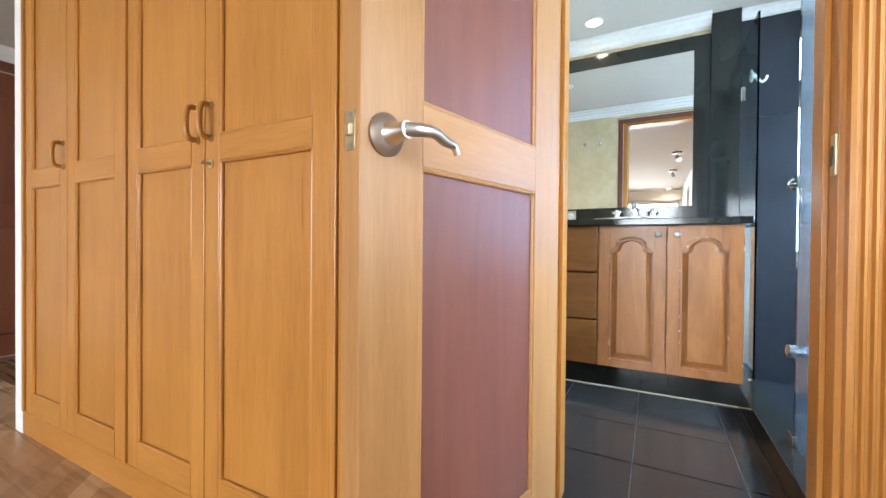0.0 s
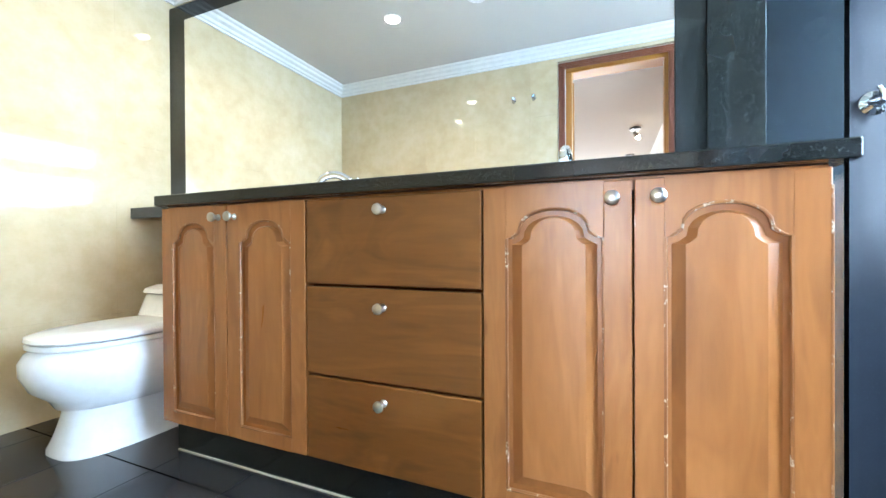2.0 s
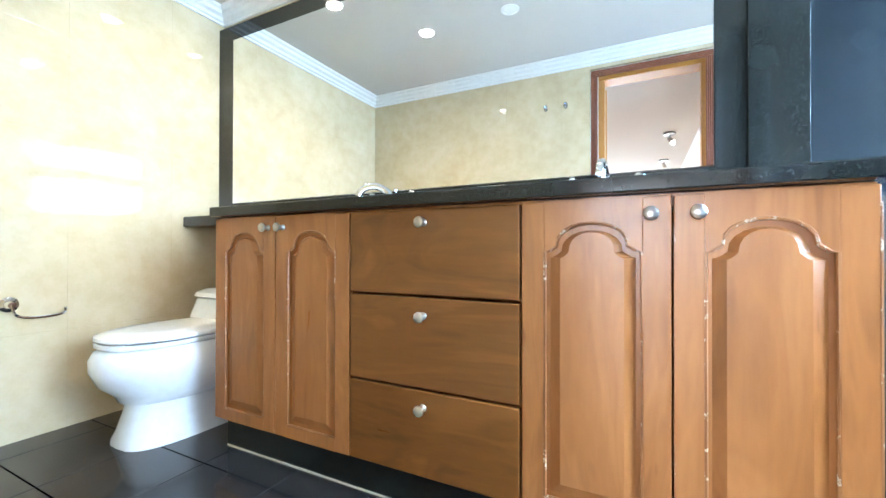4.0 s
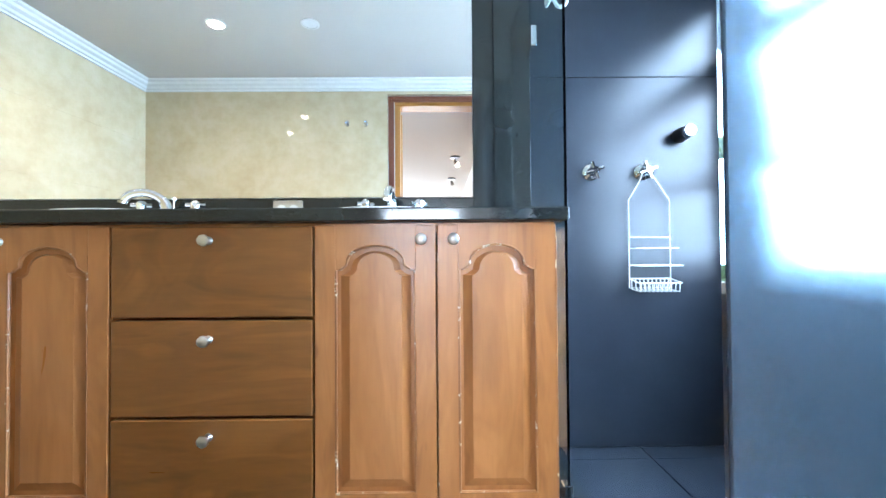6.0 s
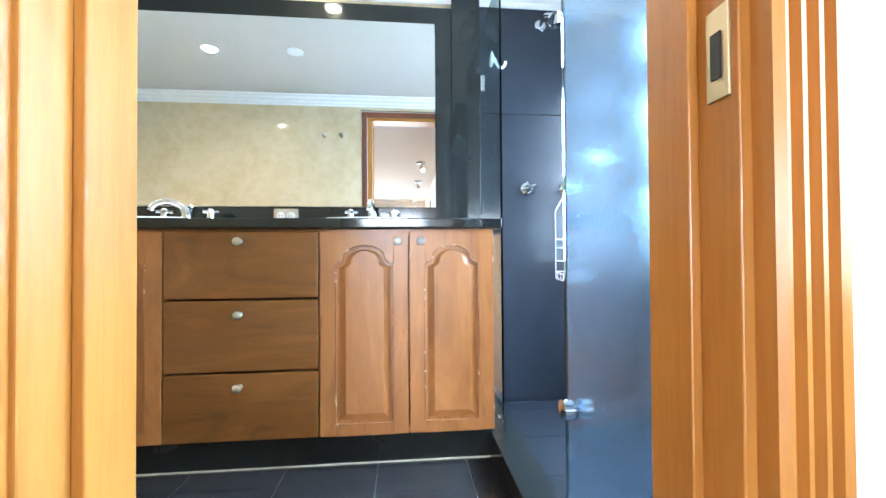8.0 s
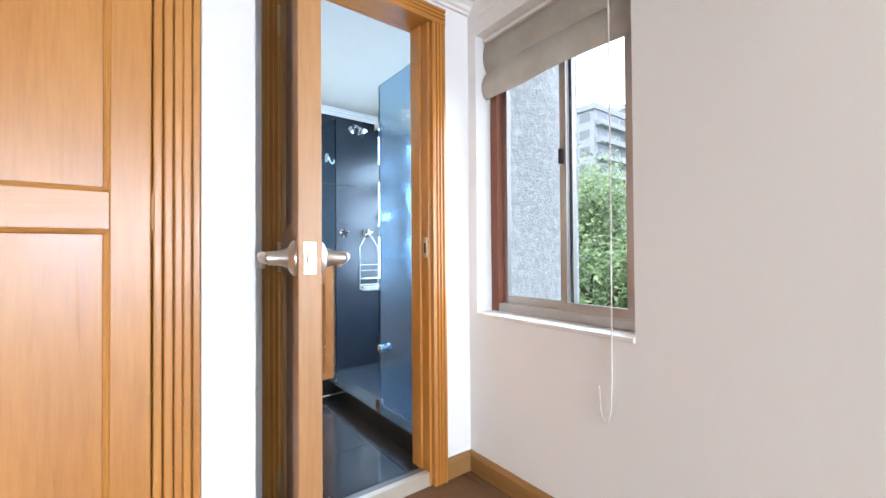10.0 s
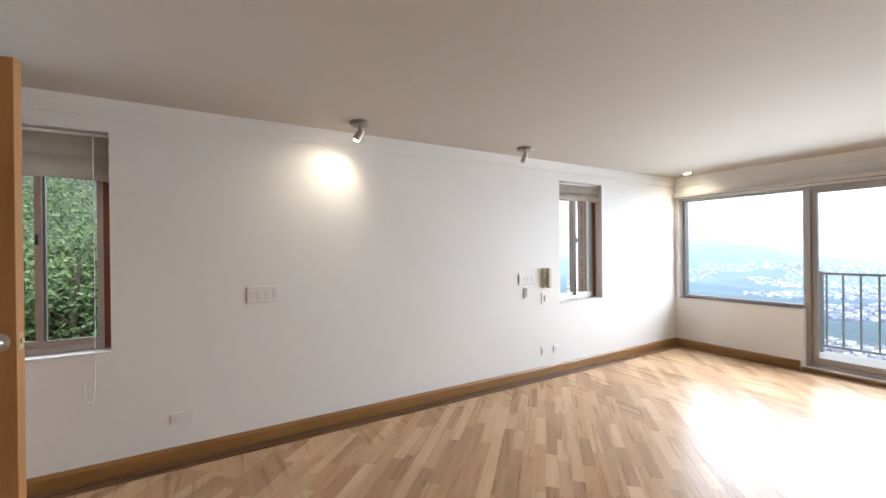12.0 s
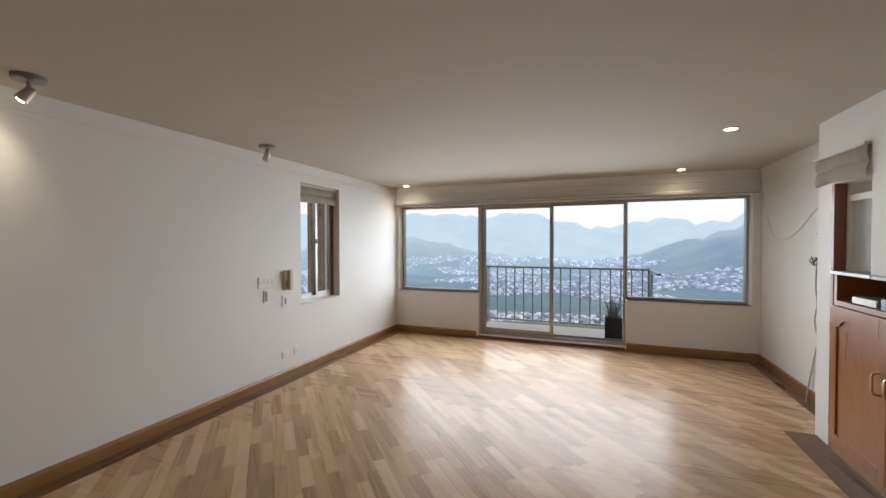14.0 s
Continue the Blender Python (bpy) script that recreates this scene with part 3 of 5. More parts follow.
def skirting(name, axis, d, outward, a0, a1, z0=0.0, material=None):
    prof = [(0, z0), (0.016, z0), (0.016, z0 + 0.07), (0.011, z0 + 0.082), (0.006, z0 + 0.09), (0, z0 + 0.09)]
    bm = B()
    rows = []
    for a in (a0, a1):
        rows.append([bm.verts.new((d + outward * q, a, z) if axis == "x" else (a, d + outward * q, z)) for q, z in prof])
    m = len(prof)
    for i in range(m):
        j = (i + 1) % m
        bm.faces.new((rows[0][i], rows[0][j], rows[1][j], rows[1][i]))
    bm.faces.new(rows[0])
    bm.faces.new(rows[1])
    bmesh.ops.recalc_face_normals(bm, faces=bm.faces)
    return setting(name, bm, material or (SKIRT if axis == "x" else SKIRT_X), "brown varnished timber skirting board", "skirting board")


skirting("baseboard_east", "x", XE, -1, YS, 0.0)
skirting("baseboard_south_left", "y", YS, 1, -0.2, XE - 0.016)
skirting("baseboard_south_right", "y", YS, 1, XW + 0.016, -2.19)
skirting("baseboard_west", "x", XW, 1, YS, -4.71)
skirting("baseboard_door_right", "y", 0.0, -1, DOOR[1] + 0.0845, XE - 0.016)
skirting("baseboard_door_left", "y", 0.0, -1, 0.076, DOOR[0] - 0.0775)
skirting("baseboard_closet_end", "x", 0.06, 1, -0.5, 0.0)
skirting("baseboard_closet_strip", "y", -0.5, -1, -0.04, 0.076)
skirting("baseboard_hall", "y", 1.2, -1, XW, -1.99)


def crown(name, axis, d, outward, a0, a1, zc, h=0.075, material=None):
    k = h / 0.075
    prof = [(0, zc), (0.075 * k, zc), (0.072 * k, zc - 0.012 * k), (0.055 * k, zc - 0.02 * k), (0.05 * k, zc - 0.034 * k), (0.03 * k, zc - 0.046 * k), (0.024 * k, zc - 0.06 * k), (0.012 * k, zc - 0.066 * k), (0.012 * k, zc - 0.078 * k), (0, zc - 0.078 * k)]
    bm = B()
    rows = [[bm.verts.new((d + outward * q, a, z) if axis == "x" else (a, d + outward * q, z)) for q, z in prof] for a in (a0, a1)]
    m = len(prof)
    for i in range(m):
        j = (i + 1) % m
        bm.faces.new((rows[0][i], rows[0][j], rows[1][j], rows[1][i]))
    bm.faces.new(rows[0])
    bm.faces.new(rows[1])
    bmesh.ops.recalc_face_normals(bm, faces=bm.faces)
    return setting(name, bm, material or CROWN, "white stepped plaster crown moulding", "moulding")


def cornice(name, axis, d, outward, a0, a1, zc):
    """A low plaster cornice with two fine beads along its lower edge."""
    prof = [(0, zc), (0.02, zc), (0.016, zc - 0.018), (0.009, zc - 0.05), (0.006, zc - 0.058), (0.0075, zc - 0.064), (0.005, zc - 0.07), (0.0045, zc - 0.1), (0.007, zc - 0.104), (0.007, zc - 0.111), (0.004, zc - 0.113), (0.004, zc - 0.118), (0.002, zc - 0.122), (0, zc - 0.122)]
    bm = B()
    rows = [[bm.verts.new((d + outward * q, a, z) if axis == "x" else (a, d + outward * q, z)) for q, z in prof] for a in (a0, a1)]
    m = len(prof)
    for i in range(m):
        j = (i + 1) % m
        bm.faces.new((rows[0][i], rows[0][j], rows[1][j], rows[1][i]))
    bm.faces.new(rows[0])
    bm.faces.new(rows[1])
    bmesh.ops.recalc_face_normals(bm, faces=bm.faces)
    return setting(name, bm, WHITE, "low white plaster cornice with fine beads", "moulding")


zc = ZC - 0.0005
crown("trim_crown_door", "y", 0.0, -1, 0.06, XE, zc)
crown("trim_crown_closet_end", "x", 0.06, 1, -0.5, 0.0, zc)
crown("trim_crown_closet", "y", -0.5, -1, -1.96, 0.135, zc)
crown("trim_crown_closet_side", "x", -1.96, -1, -0.575, 0.12, zc)
cornice("trim_crown_west", "x", XW, 1, YS, 1.2, zc)
crown("trim_crown_hall", "y", 1.2, -1, XW, -1.99, zc)
cornice("trim_crown_east", "x", XE, -1, YS, -0.08, zc)
cornice("trim_crown_south", "y", YS, 1, XW + 0.021, XE - 0.021, zc)
crown("trim_crown_bath_west", "x", XB + 0.012, 1, YD, YM, zc + 0.002)
crown("trim_crown_bath_south", "y", YD + 0.032, 1, XB, XG, zc + 0.002)
crown("trim_crown_bath_north", "y", YG + 0.03, -1, XB, 0.8, zc + 0.002)
crown("trim_crown_shower_north", "y", YM - 0.02, -1, XG, XS, zc + 0.002, 0.05)
crown("trim_crown_shower_east", "x", XS, -1, YD, YM, zc + 0.002)

# ---- windows ----


def pane(name, bm, parent, material=None):
    ob = part(name, bm, material or GLASS, parent)
    ob.visible_shadow = False
    return ob


def side_window(name, hole, label):
    """A sliding aluminium window in a timber-lined opening of the east wall."""
    y0, y1, z0, z1 = hole
    w = thing(name, (XE + 0.1, (y0 + y1) / 2, z0), label, "window", kind="structure")
    x0, x1 = XE + 0.09, XE + 0.15
    part("sill", bx(XE - 0.01, x1 + 0.06, y0, y1, z0 - 0.004, z0 + 0.012, bevel=0.003), CROWN, w)
    for a, b in ((y0, y0 + 0.045), (y1 - 0.045, y1)):
        part("timber_jamb", bx(x0, x1, a, b, z0 + 0.012, z1, bevel=0.003), BROWN, w, "dark red-brown timber")
    part("timber_head", bx(x0, x1, y0 + 0.045, y1 - 0.045, z1 - 0.045, z1), BROWN, w, "dark red-brown timber")
    a, b = y0 + 0.045, y1 - 0.045
    m = (a + b) / 2 - 0.04
    part("track", bx(x0 + 0.004, x1 + 0.02, a, b, z0 + 0.012, z0 + 0.05, bevel=0.002), ALU, w)
    for i, (p, q, dx) in enumerate(((a, m + 0.02, 0.0), (m - 0.02, b, 0.028))):
        sx0 = x0 + 0.008 + dx
        s = part("sash", box(box(box(box(B(), sx0, sx0 + 0.022, p, p + 0.03, z0 + 0.05, z1 - 0.045), sx0, sx0 + 0.022, q - 0.03, q, z0 + 0.05, z1 - 0.045), sx0, sx0 + 0.022, p + 0.03, q - 0.03, z0 + 0.05, z0 + 0.085), sx0, sx0 + 0.022, p + 0.03, q - 0.03, z1 - 0.075, z1 - 0.045), ALU, w, "bronze aluminium sash")
        pane("pane", bx(sx0 + 0.009, sx0 + 0.013, p + 0.03, q - 0.03, z0 + 0.085, z1 - 0.075), s)
    part("latch", bx(x0 - 0.008, x0 + 0.01, m + 0.002, m + 0.016, 1.36, 1.42, bevel=0.003), BLACK_PLASTIC, w)
    return w


side_window("window_1", HOLE1, "sliding aluminium window in dark timber lining")
side_window("window_2", HOLE2, "narrow sliding aluminium window in dark timber lining")


def roman_blind(x, y0, y1, z0, z1, label, axis=1, depth=1.0):
    """A roman blind drawn up into soft folds."""
    b = thing("roman_blind", (x, (y0 + y1) / 2, z1), label, "blind")
    n, rows = 24, 26
    bm = B()
    grid = []
    for r in range(rows + 1):
        t = r / rows
        z = z1 - (z1 - z0) * t
        fold = 0.012 * depth + 0.03 * depth * abs(math.sin(math.pi * min(t * 2.0, 2.0))) ** 0.7 * (0.5 + 0.7 * t)
        row = []
        for c in range(n + 1):
            u = c / n
            sag = 0.02 * math.sin(math.pi * u) * t + 0.006 * math.sin(9 * u + 5 * t)
            row.append(bm.verts.new((x - axis * (fold + 0.003 * math.sin(14 * u + 7 * t)), y0 + (y1 - y0) * u, z + sag * 0.6 - 0.01 * u * t)))
        grid.append(row)
    for q, w in zip(grid, grid[1:]):
        for c in range(n):
            bm.faces.new((q[c], q[c + 1], w[c + 1], w[c]))
    bmesh.ops.solidify(bm, geom=list(bm.faces), thickness=0.004)
    part("folded_fabric", bm, FABRIC, b, smooth=True)
    part("headrail", bx(min(x - axis * 0.03, x), max(x - axis * 0.03, x) - 0.001, y0, y1, z1 - 0.004, z1 + 0.012), CROWN, b)
    return b


rb = roman_blind(XE + 0.075, HOLE1[0] + 0.006, HOLE1[1] - 0.006, 1.735, 2.0, "beige fabric roman blind drawn up over the side window")
part("cord", tube(B(), curve_pts([(XE - 0.012, -0.72, 1.98), (XE - 0.014, -0.722, 1.2), (XE - 0.014, -0.718, 0.6), (XE - 0.014, -0.705, 0.46), (XE - 0.014, -0.68, 0.47), (XE - 0.013, -0.672, 0.56)], 8), 0.0025, 6), RUBBER, rb)
roman_blind(XE + 0.07, HOLE2[0] + 0.006, HOLE2[1] - 0.006, 1.82, 2.0, "beige fabric roman blind drawn up over the narrow window")

# south windows and balcony door
sw = thing("window_3", (-1.2, YS - 0.1, SILL), "wide aluminium window wall with a sliding balcony door", "window", kind="structure")
ya, yb = YS - 0.19, YS - 0.11


def ring(a, b, y0, y1, z0, z1, wl, wr, wb, wt):
    """A rectangular frame with members of their own widths."""
    bm = B()
    box(bm, a, a + wl, y0, y1, z0, z1, bevel=0.002)
    box(bm, b - wr, b, y0, y1, z0, z1, bevel=0.002)
    box(bm, a + wl, b - wr, y0, y1, z0, z0 + wb)
    return box(bm, a + wl, b - wr, y0, y1, z1 - wt, z1)


for a, b, wl, wr in ((-0.215, 1.055, 0.02, 0.03), (-3.5, -2.19, 0.03, 0.012)):
    f = part("frame", ring(a, b, ya, yb, SILL, HEAD, wl, wr, 0.035, 0.03), ALU, sw, "bronze aluminium frame")
    pane("pane", bx(a + wl, b - wr, ya + 0.035, ya + 0.04, SILL + 0.035, HEAD - 0.03), f)
df = part("door_frame", ring(-2.19, -0.215, ya - 0.02, yb + 0.02, 0.03, HEAD, 0.02, 0.045, 0.035, 0.03), ALU, sw, "bronze aluminium frame")
for a, b, dy, wl, wr, wb, wt in ((-1.27, -0.26, 0.035, 0.05, 0.05, 0.06, 0.04), (-2.17, -1.23, -0.005, 0.014, 0.04, 0.025, 0.02)):
    s = part("sliding_leaf", ring(a, b, ya + dy, ya + dy + 0.03, 0.065, HEAD - 0.03, wl, wr, wb, wt), ALU, sw)
    pane("pane", bx(a + wl, b - wr, ya + dy + 0.012, ya + dy + 0.017, 0.065 + wb, HEAD - 0.03 - wt), s)
part("reveal_sill", bx(-0.215, 1.055, YS - 0.11, YS + 0.004, SILL - 0.02, SILL, bevel=0.003), CROWN, sw)
part("reveal_sill", bx(-3.5, -2.19, YS - 0.11, YS + 0.004, SILL - 0.02, SILL, bevel=0.003), CROWN, sw)
setting("door_step", bx(-2.17, -0.21, YS - 0.02, YS + 0.02, 0.0, 0.03, bevel=0.004), SKIRT_X, "timber step under the balcony door", "threshold")
ct = thing("curtain_track", (-1.2, YS + 0.04, 1.93), "long pale curtain track over the windows", "curtain rail")
part("rail", bx(XW + 0.02, XE - 0.02, YS + 0.001, YS + 0.075, 1.945, 1.985, bevel=0.006), plain("pale_track_paint", (0.6, 0.57, 0.53), 0.5), ct)
part("groove", bx(XW + 0.03, XE - 0.03, YS + 0.03, YS + 0.045, 1.938, 1.946), GREY_PLASTIC, ct)

# shower window
w3 = thing("window_4", (XS + 0.05, 0.95, 0.72), "shower window with a horizontal transom and obscured panes", "window", kind="structure")
y0, y1, z0, z1 = HOLE3
part("frame", box(box(box(box(B(), XS + 0.02, XS + 0.06, y0, y0 + 0.035, z0, z1), XS + 0.02, XS + 0.06, y1 - 0.035, y1, z0, z1), XS + 0.02, XS + 0.06, y0 + 0.035, y1 - 0.035, z0, z0 + 0.035), XS + 0.02, XS + 0.06, y0 + 0.035, y1 - 0.035, z1 - 0.035, z1), ALU, w3)
part("transom", bx(XS + 0.02, XS + 0.06, y0 + 0.035, y1 - 0.035, 1.665, 1.745), ALU, w3)
pane("pane", bx(XS + 0.035, XS + 0.04, y0 + 0.035, y1 - 0.035, z0 + 0.035, 1.665), w3)
pane("pane", bx(XS + 0.035, XS + 0.04, y0 + 0.035, y1 - 0.035, 1.745, z1 - 0.035), w3)

# ---- bathroom: stone and tiles ----
setting("granite_mirror_surround", box(box(box(B(), XB + 0.012, -1.572, YG, YM, 0.975, 2.1), -1.572, 0.716, YG, YM, 2.015, 2.1), -1.572, 0.716, YG, YM, 0.975, 1.079), BLACK, "black granite band round the bathroom mirror", "stone trim")
setting("granite_panel", box(box(B(), 0.716, 0.8, YG, YM, 0.975, 2.1, bevel=0.002), 0.8, XG - 0.005, YG - 0.008, YM, 0.975, ZC, bevel=0.002), BLACK, "black granite wall panel beside the mirror", "stone trim")
sb = tagged(thing("shower_wall", (1.4, YM - 0.02, ZB), "dark honed stone slabs of the shower wall", "stone slabs"), kind="structure")
for a, b, c, d in ((XG + 0.0, XS - 0.001, ZB, 1.588), (XG + 0.0, XS - 0.001, 1.591, ZC)):
    part("slab", bx(a, b, YM - 0.02, YM, c, d, bevel=0.0015), SLATE, sb)
part("slab", bx(XG + 0.05, XS, YD, YD + 0.02, ZB, ZC), SLATE, sb)
mg = thing("wall_mirror_glass", (-0.44, 1.735, 1.1), "large frameless wall mirror in a black granite surround", "mirror")
part("glass", bx(-1.57, 0.714, YG - 0.003, YG + 0.004, 1.081, 2.013), MIRROR, mg)

# ---- vanity ----
van = thing("vanity_cabinet", (0, 1.4, ZB), "brown varnished vanity cabinet with arched doors and three drawers", "cabinet")
FY = 1.15
for a in ((-0.94, -0.92, 1.172, YM - 0.1, 0.18, 0.938), (0.873, 0.893, 1.172, YM - 0.1, 0.18, 0.938), (-0.92, 0.873, 1.172, YM - 0.1, 0.18, 0.2), (-0.92, 0.873, YM - 0.11, YM - 0.1, 0.2, 0.938), (-0.92, 0.873, 1.172, 1.192, 0.91, 0.938), (-0.3, -0.28, 1.172, 1.64, 0.2, 0.91), (0.236, 0.256, 1.172, 1.64, 0.2, 0.91)):
    part("board", bx(*a), VANITY_V, van)
for i in range(6):
    a = -0.935 + i * 0.304
    part("plinth_tile", bx(a, a + 0.3025, 1.2, 1.22, ZB, 0.18, bevel=0.001), BLACK, van, "black granite plinth tile")

part("caulk_line", bx(-0.93, 0.886, 1.196, 1.2, ZB, ZB + 0.005), GROUT_PALE, van, "pale worn caulk line")


def knob(parent, x, z):
    part("knob", lathe(B(), [(0.011, 0), (0.008, 0.004), (0.0065, 0.012), (0.012, 0.02), (0.0155, 0.025), (0.0145, 0.03), (0.008, 0.0335)], (x, FY, z), (0, -1, 0), 20), NICKEL, parent, "satin nickel knob", True)


def vanity_door(x0, x1, kx):
    y0, y1 = FY, FY + 0.021
    z0, z1 = 0.182, 0.931
    a, b, w = x0 + 0.002, x1 - 0.002, 0.056
    out = arch(a + w, b - w, z0 + 0.042, 0.81, 0.068, 0.028)
    bm = B()
    box(bm, a, a + w, y0, y1, z0, z1, bevel=0.0025)
    box(bm, b - w, b, y0, y1, z0, z1, bevel=0.0025)
    box(bm, a + w - 0.001, b - w + 0.001, y0, y1, z0, z0 + 0.042)
    prism(bm, head_rail(a + w - 0.001, b - w + 0.001, z1, out), y0, y1, "y")
    d = part("door", bm, VANITY_V, van)
    part("groove", prism(B(), out, y1 - 0.006, y0 + 0.011, "y"), VANITY_V, d)
    inner = arch(a + w + 0.012, b - w - 0.012, z0 + 0.054, 0.797, 0.064, 0.026)
    part("raised_panel", prism(B(), inner, y0 + 0.011, y0 + 0.002, "y", 0.024), VANITY_V, d)
    lip = [Vector((p[0], y0 + 0.003, p[1])) for p in out]
    part("bead", tube(B(), lip + [lip[0]], 0.0045, 6), WORN, d)
    knob(d, kx, 0.892)


vanity_door(-0.94, -0.616, -0.652)
vanity_door(-0.616, -0.291, -0.58)
vanity_door(0.247, 0.573, 0.532)
vanity_door(0.573, 0.893, 0.617)
part("chipped_edge", bx(0.8885, 0.8925, FY - 0.0008, FY + 0.004, 0.186, 0.9, bevel=0.0006), WORN, van, "chipped pale varnish along the door edge")
part("chipped_edge", bx(0.5745, 0.577, FY - 0.0008, FY + 0.003, 0.186, 0.86, bevel=0.0006), WORN, van, "chipped pale varnish along the door edge")
for z0, z1, kz in ((0.688, 0.929, 0.892), (0.428, 0.681, 0.631), (0.182, 0.421, 0.375)):
    d = part("drawer", bx(-0.288, 0.244, FY, FY + 0.021, z0, z1, bevel=0.004), VANITY_H, van)
    knob(d, -0.03, kz)

# countertop with two basins let in
ctop = thing("countertop", (0, 1.43, 0.94), "black polished granite countertop with a ledge over the toilet", "countertop")
top = B()
zt0, zt1, yf, yk = 0.94, 0.975, 1.127, YG
SINKS, RX, RY, SY = (-0.425, 0.405), 0.215, 0.155, 1.37


def sink_patch(bm, cx):
    x0, x1, n = cx - 0.26, cx + 0.26, 40
    y0, y1 = yf + 0.02, yk
    for z, flip in ((zt1, False), (zt0, True)):
        inner, outer = [], []
        for k in range(n):
            t = 2 * math.pi * (k + 0.5) / n
            ex, ey = math.cos(t), math.sin(t)
            inner.append(bm.verts.new((cx + RX * ex, SY + RY * ey, z)))
            s = min((x1 - cx) / abs(ex) if ex else 9, ((y1 - SY) if ey > 0 else (SY - y0)) / abs(ey) if ey else 9)
            outer.append(bm.verts.new((cx + s * ex, SY + s * ey, z)))
        for k in range(n):
            j = (k + 1) % n
            f = (inner[k], outer[k], outer[j], inner[j])
            bm.faces.new(f[::-1] if flip else f)


for c in SINKS:
    sink_patch(top, c)
for a, b in ((-0.945, SINKS[0] - 0.26), (SINKS[0] + 0.26, SINKS[1] - 0.26), (SINKS[1] + 0.26, 0.922)):
    box(top, a, b, yf + 0.02, yk, zt0, zt1)
part("slab", top, BLACK, ctop)
part("front_edge", bx(-0.945, 0.922, yf, yf + 0.02, zt0, zt1 + 0.0006, bevel=0.004), BLACK, ctop)
part("ledge", bx(XB + 0.012, -0.945, 1.47, yk, zt0, zt1 + 0.02, bevel=0.004), BLACK, ctop)
for c in SINKS:
    s = thing("basin", (c, SY, 0.98), "white oval ceramic basin set into the countertop", "basin", "basins in the countertop")
    part("bowl", lathe(B(), [(1.06, 0.004), (1.05, 0.012), (1.0, 0.014), (0.94, 0.008), (0.9, -0.03), (0.75, -0.1), (0.4, -0.14), (0.1, -0.145)], (c, SY, zt1), (0, 0, 1), 40, RX, RY), CERAMIC, s, smooth=True)
    part("drain_ring", rod(B(), (c, SY, zt1 - 0.146), (c, SY, zt1 - 0.14), 0.022, n=16), CHROME, s)
    fct = thing("faucet", (c, 1.575, zt1), "chrome widespread faucet with two cross handles", "faucet", "faucets")
    sw_ = radians(-62) if c < 0 else 0.0
    reach = [(0.0, 0.0), (-0.004, 0.05), (-0.02, 0.086), (-0.065, 0.108), (-0.11, 0.1), (-0.132, 0.078), (-0.136, 0.066)]
    line = [(c + r * -math.sin(sw_), 1.575 + r * math.cos(sw_), zt1 + h) for r, h in reach]
    pts = curve_pts(line, 6)
    part("spout", tube(B(), pts, 0.014, 14, [0.026 - 0.011 * min(1, i / 14) for i in range(len(pts))]), CHROME, fct, smooth=True)
    part("lift_rod", lathe(B(), [(0.003, 0), (0.003, 0.085), (0.007, 0.09), (0.007, 0.098), (0.002, 0.102)], (c, 1.605, zt1), n=10), CHROME, fct)
    for dx in (-0.1, 0.1):
        h = part("valve", lathe(B(), [(0.026, 0), (0.026, 0.008), (0.018, 0.018), (0.016, 0.05), (0.018, 0.058), (0.017, 0.074), (0.008, 0.084)], (c + dx, 1.575, zt1), n=16), CHROME, fct, smooth=True)
        cr = B()
        for ang in (0.5, 0.5 + math.pi / 2):
            v = Vector((math.cos(ang), math.sin(ang), 0)) * 0.032
            rod(cr, Vector((c + dx, 1.575, zt1 + 0.066)) - v, Vector((c + dx, 1.575, zt1 + 0.066)) + v, 0.008, n=8)
        part("cross_handle", cr, CHROME, h)
so = thing("vanity_socket", (-0.018, YG, 1.035), "brushed steel double socket plate in the granite upstand", "socket")
part("plate", bx(-0.077, 0.041, YG - 0.007, YG - 0.0005, 0.995, 1.07, bevel=0.003), NICKEL, so)
for ox in (-0.042, 0.006):
    part("outlet", lathe(B(), [(0.019, 0), (0.019, 0.003), (0.015, 0.004)], (ox, YG - 0.007, 1.034), (0, -1, 0), 18), CERAMIC, so, "white round outlet", True)
    part("outlet_slots", box(bx(ox - 0.008, ox - 0.005, YG - 0.0118, YG - 0.011, 1.028, 1.04), ox + 0.005, ox + 0.008, YG - 0.0118, YG - 0.011, 1.028, 1.04), BLACK_PLASTIC, so)

# ---- toilet ----
toi = thing("toilet", (-1.3, 1.35, ZB), "white one-piece ceramic toilet with its lid down", "toilet")
TX = -1.28


def egg(y0, y1, w, n=36, square=2.3):
    """A closed oval from y0 (front) to y1 (back), broader behind."""
    out, c, h = [], (y0 + y1) / 2, (y1 - y0) / 2
    for k in range(n):
        t = 2 * math.pi * k / n
        sx, sy = math.sin(t), -math.cos(t)
        ex = math.copysign(abs(sx) ** (2 / square), sx)
        ey = math.copysign(abs(sy) ** (2 / square), sy)
        out.append((TX + w * ex * (1.0 if sy > 0 else 0.98), c + h * ey))
    return out


def loft(bm, rows):
    """Skins a stack of outlines (z, points)."""
    rings = [[bm.verts.new((x, y, z)) for x, y in pts] for z, pts in rows]
    n = len(rings[0])
    for a, b in zip(rings, rings[1:]):
        for k in range(n):
            bm.faces.new((a[k], a[(k + 1) % n], b[(k + 1) % n], b[k]))
    bm.faces.new(rings[0])
    bm.faces.new(rings[-1])
    bmesh.ops.recalc_face_normals(bm, faces=bm.faces)
    return bm


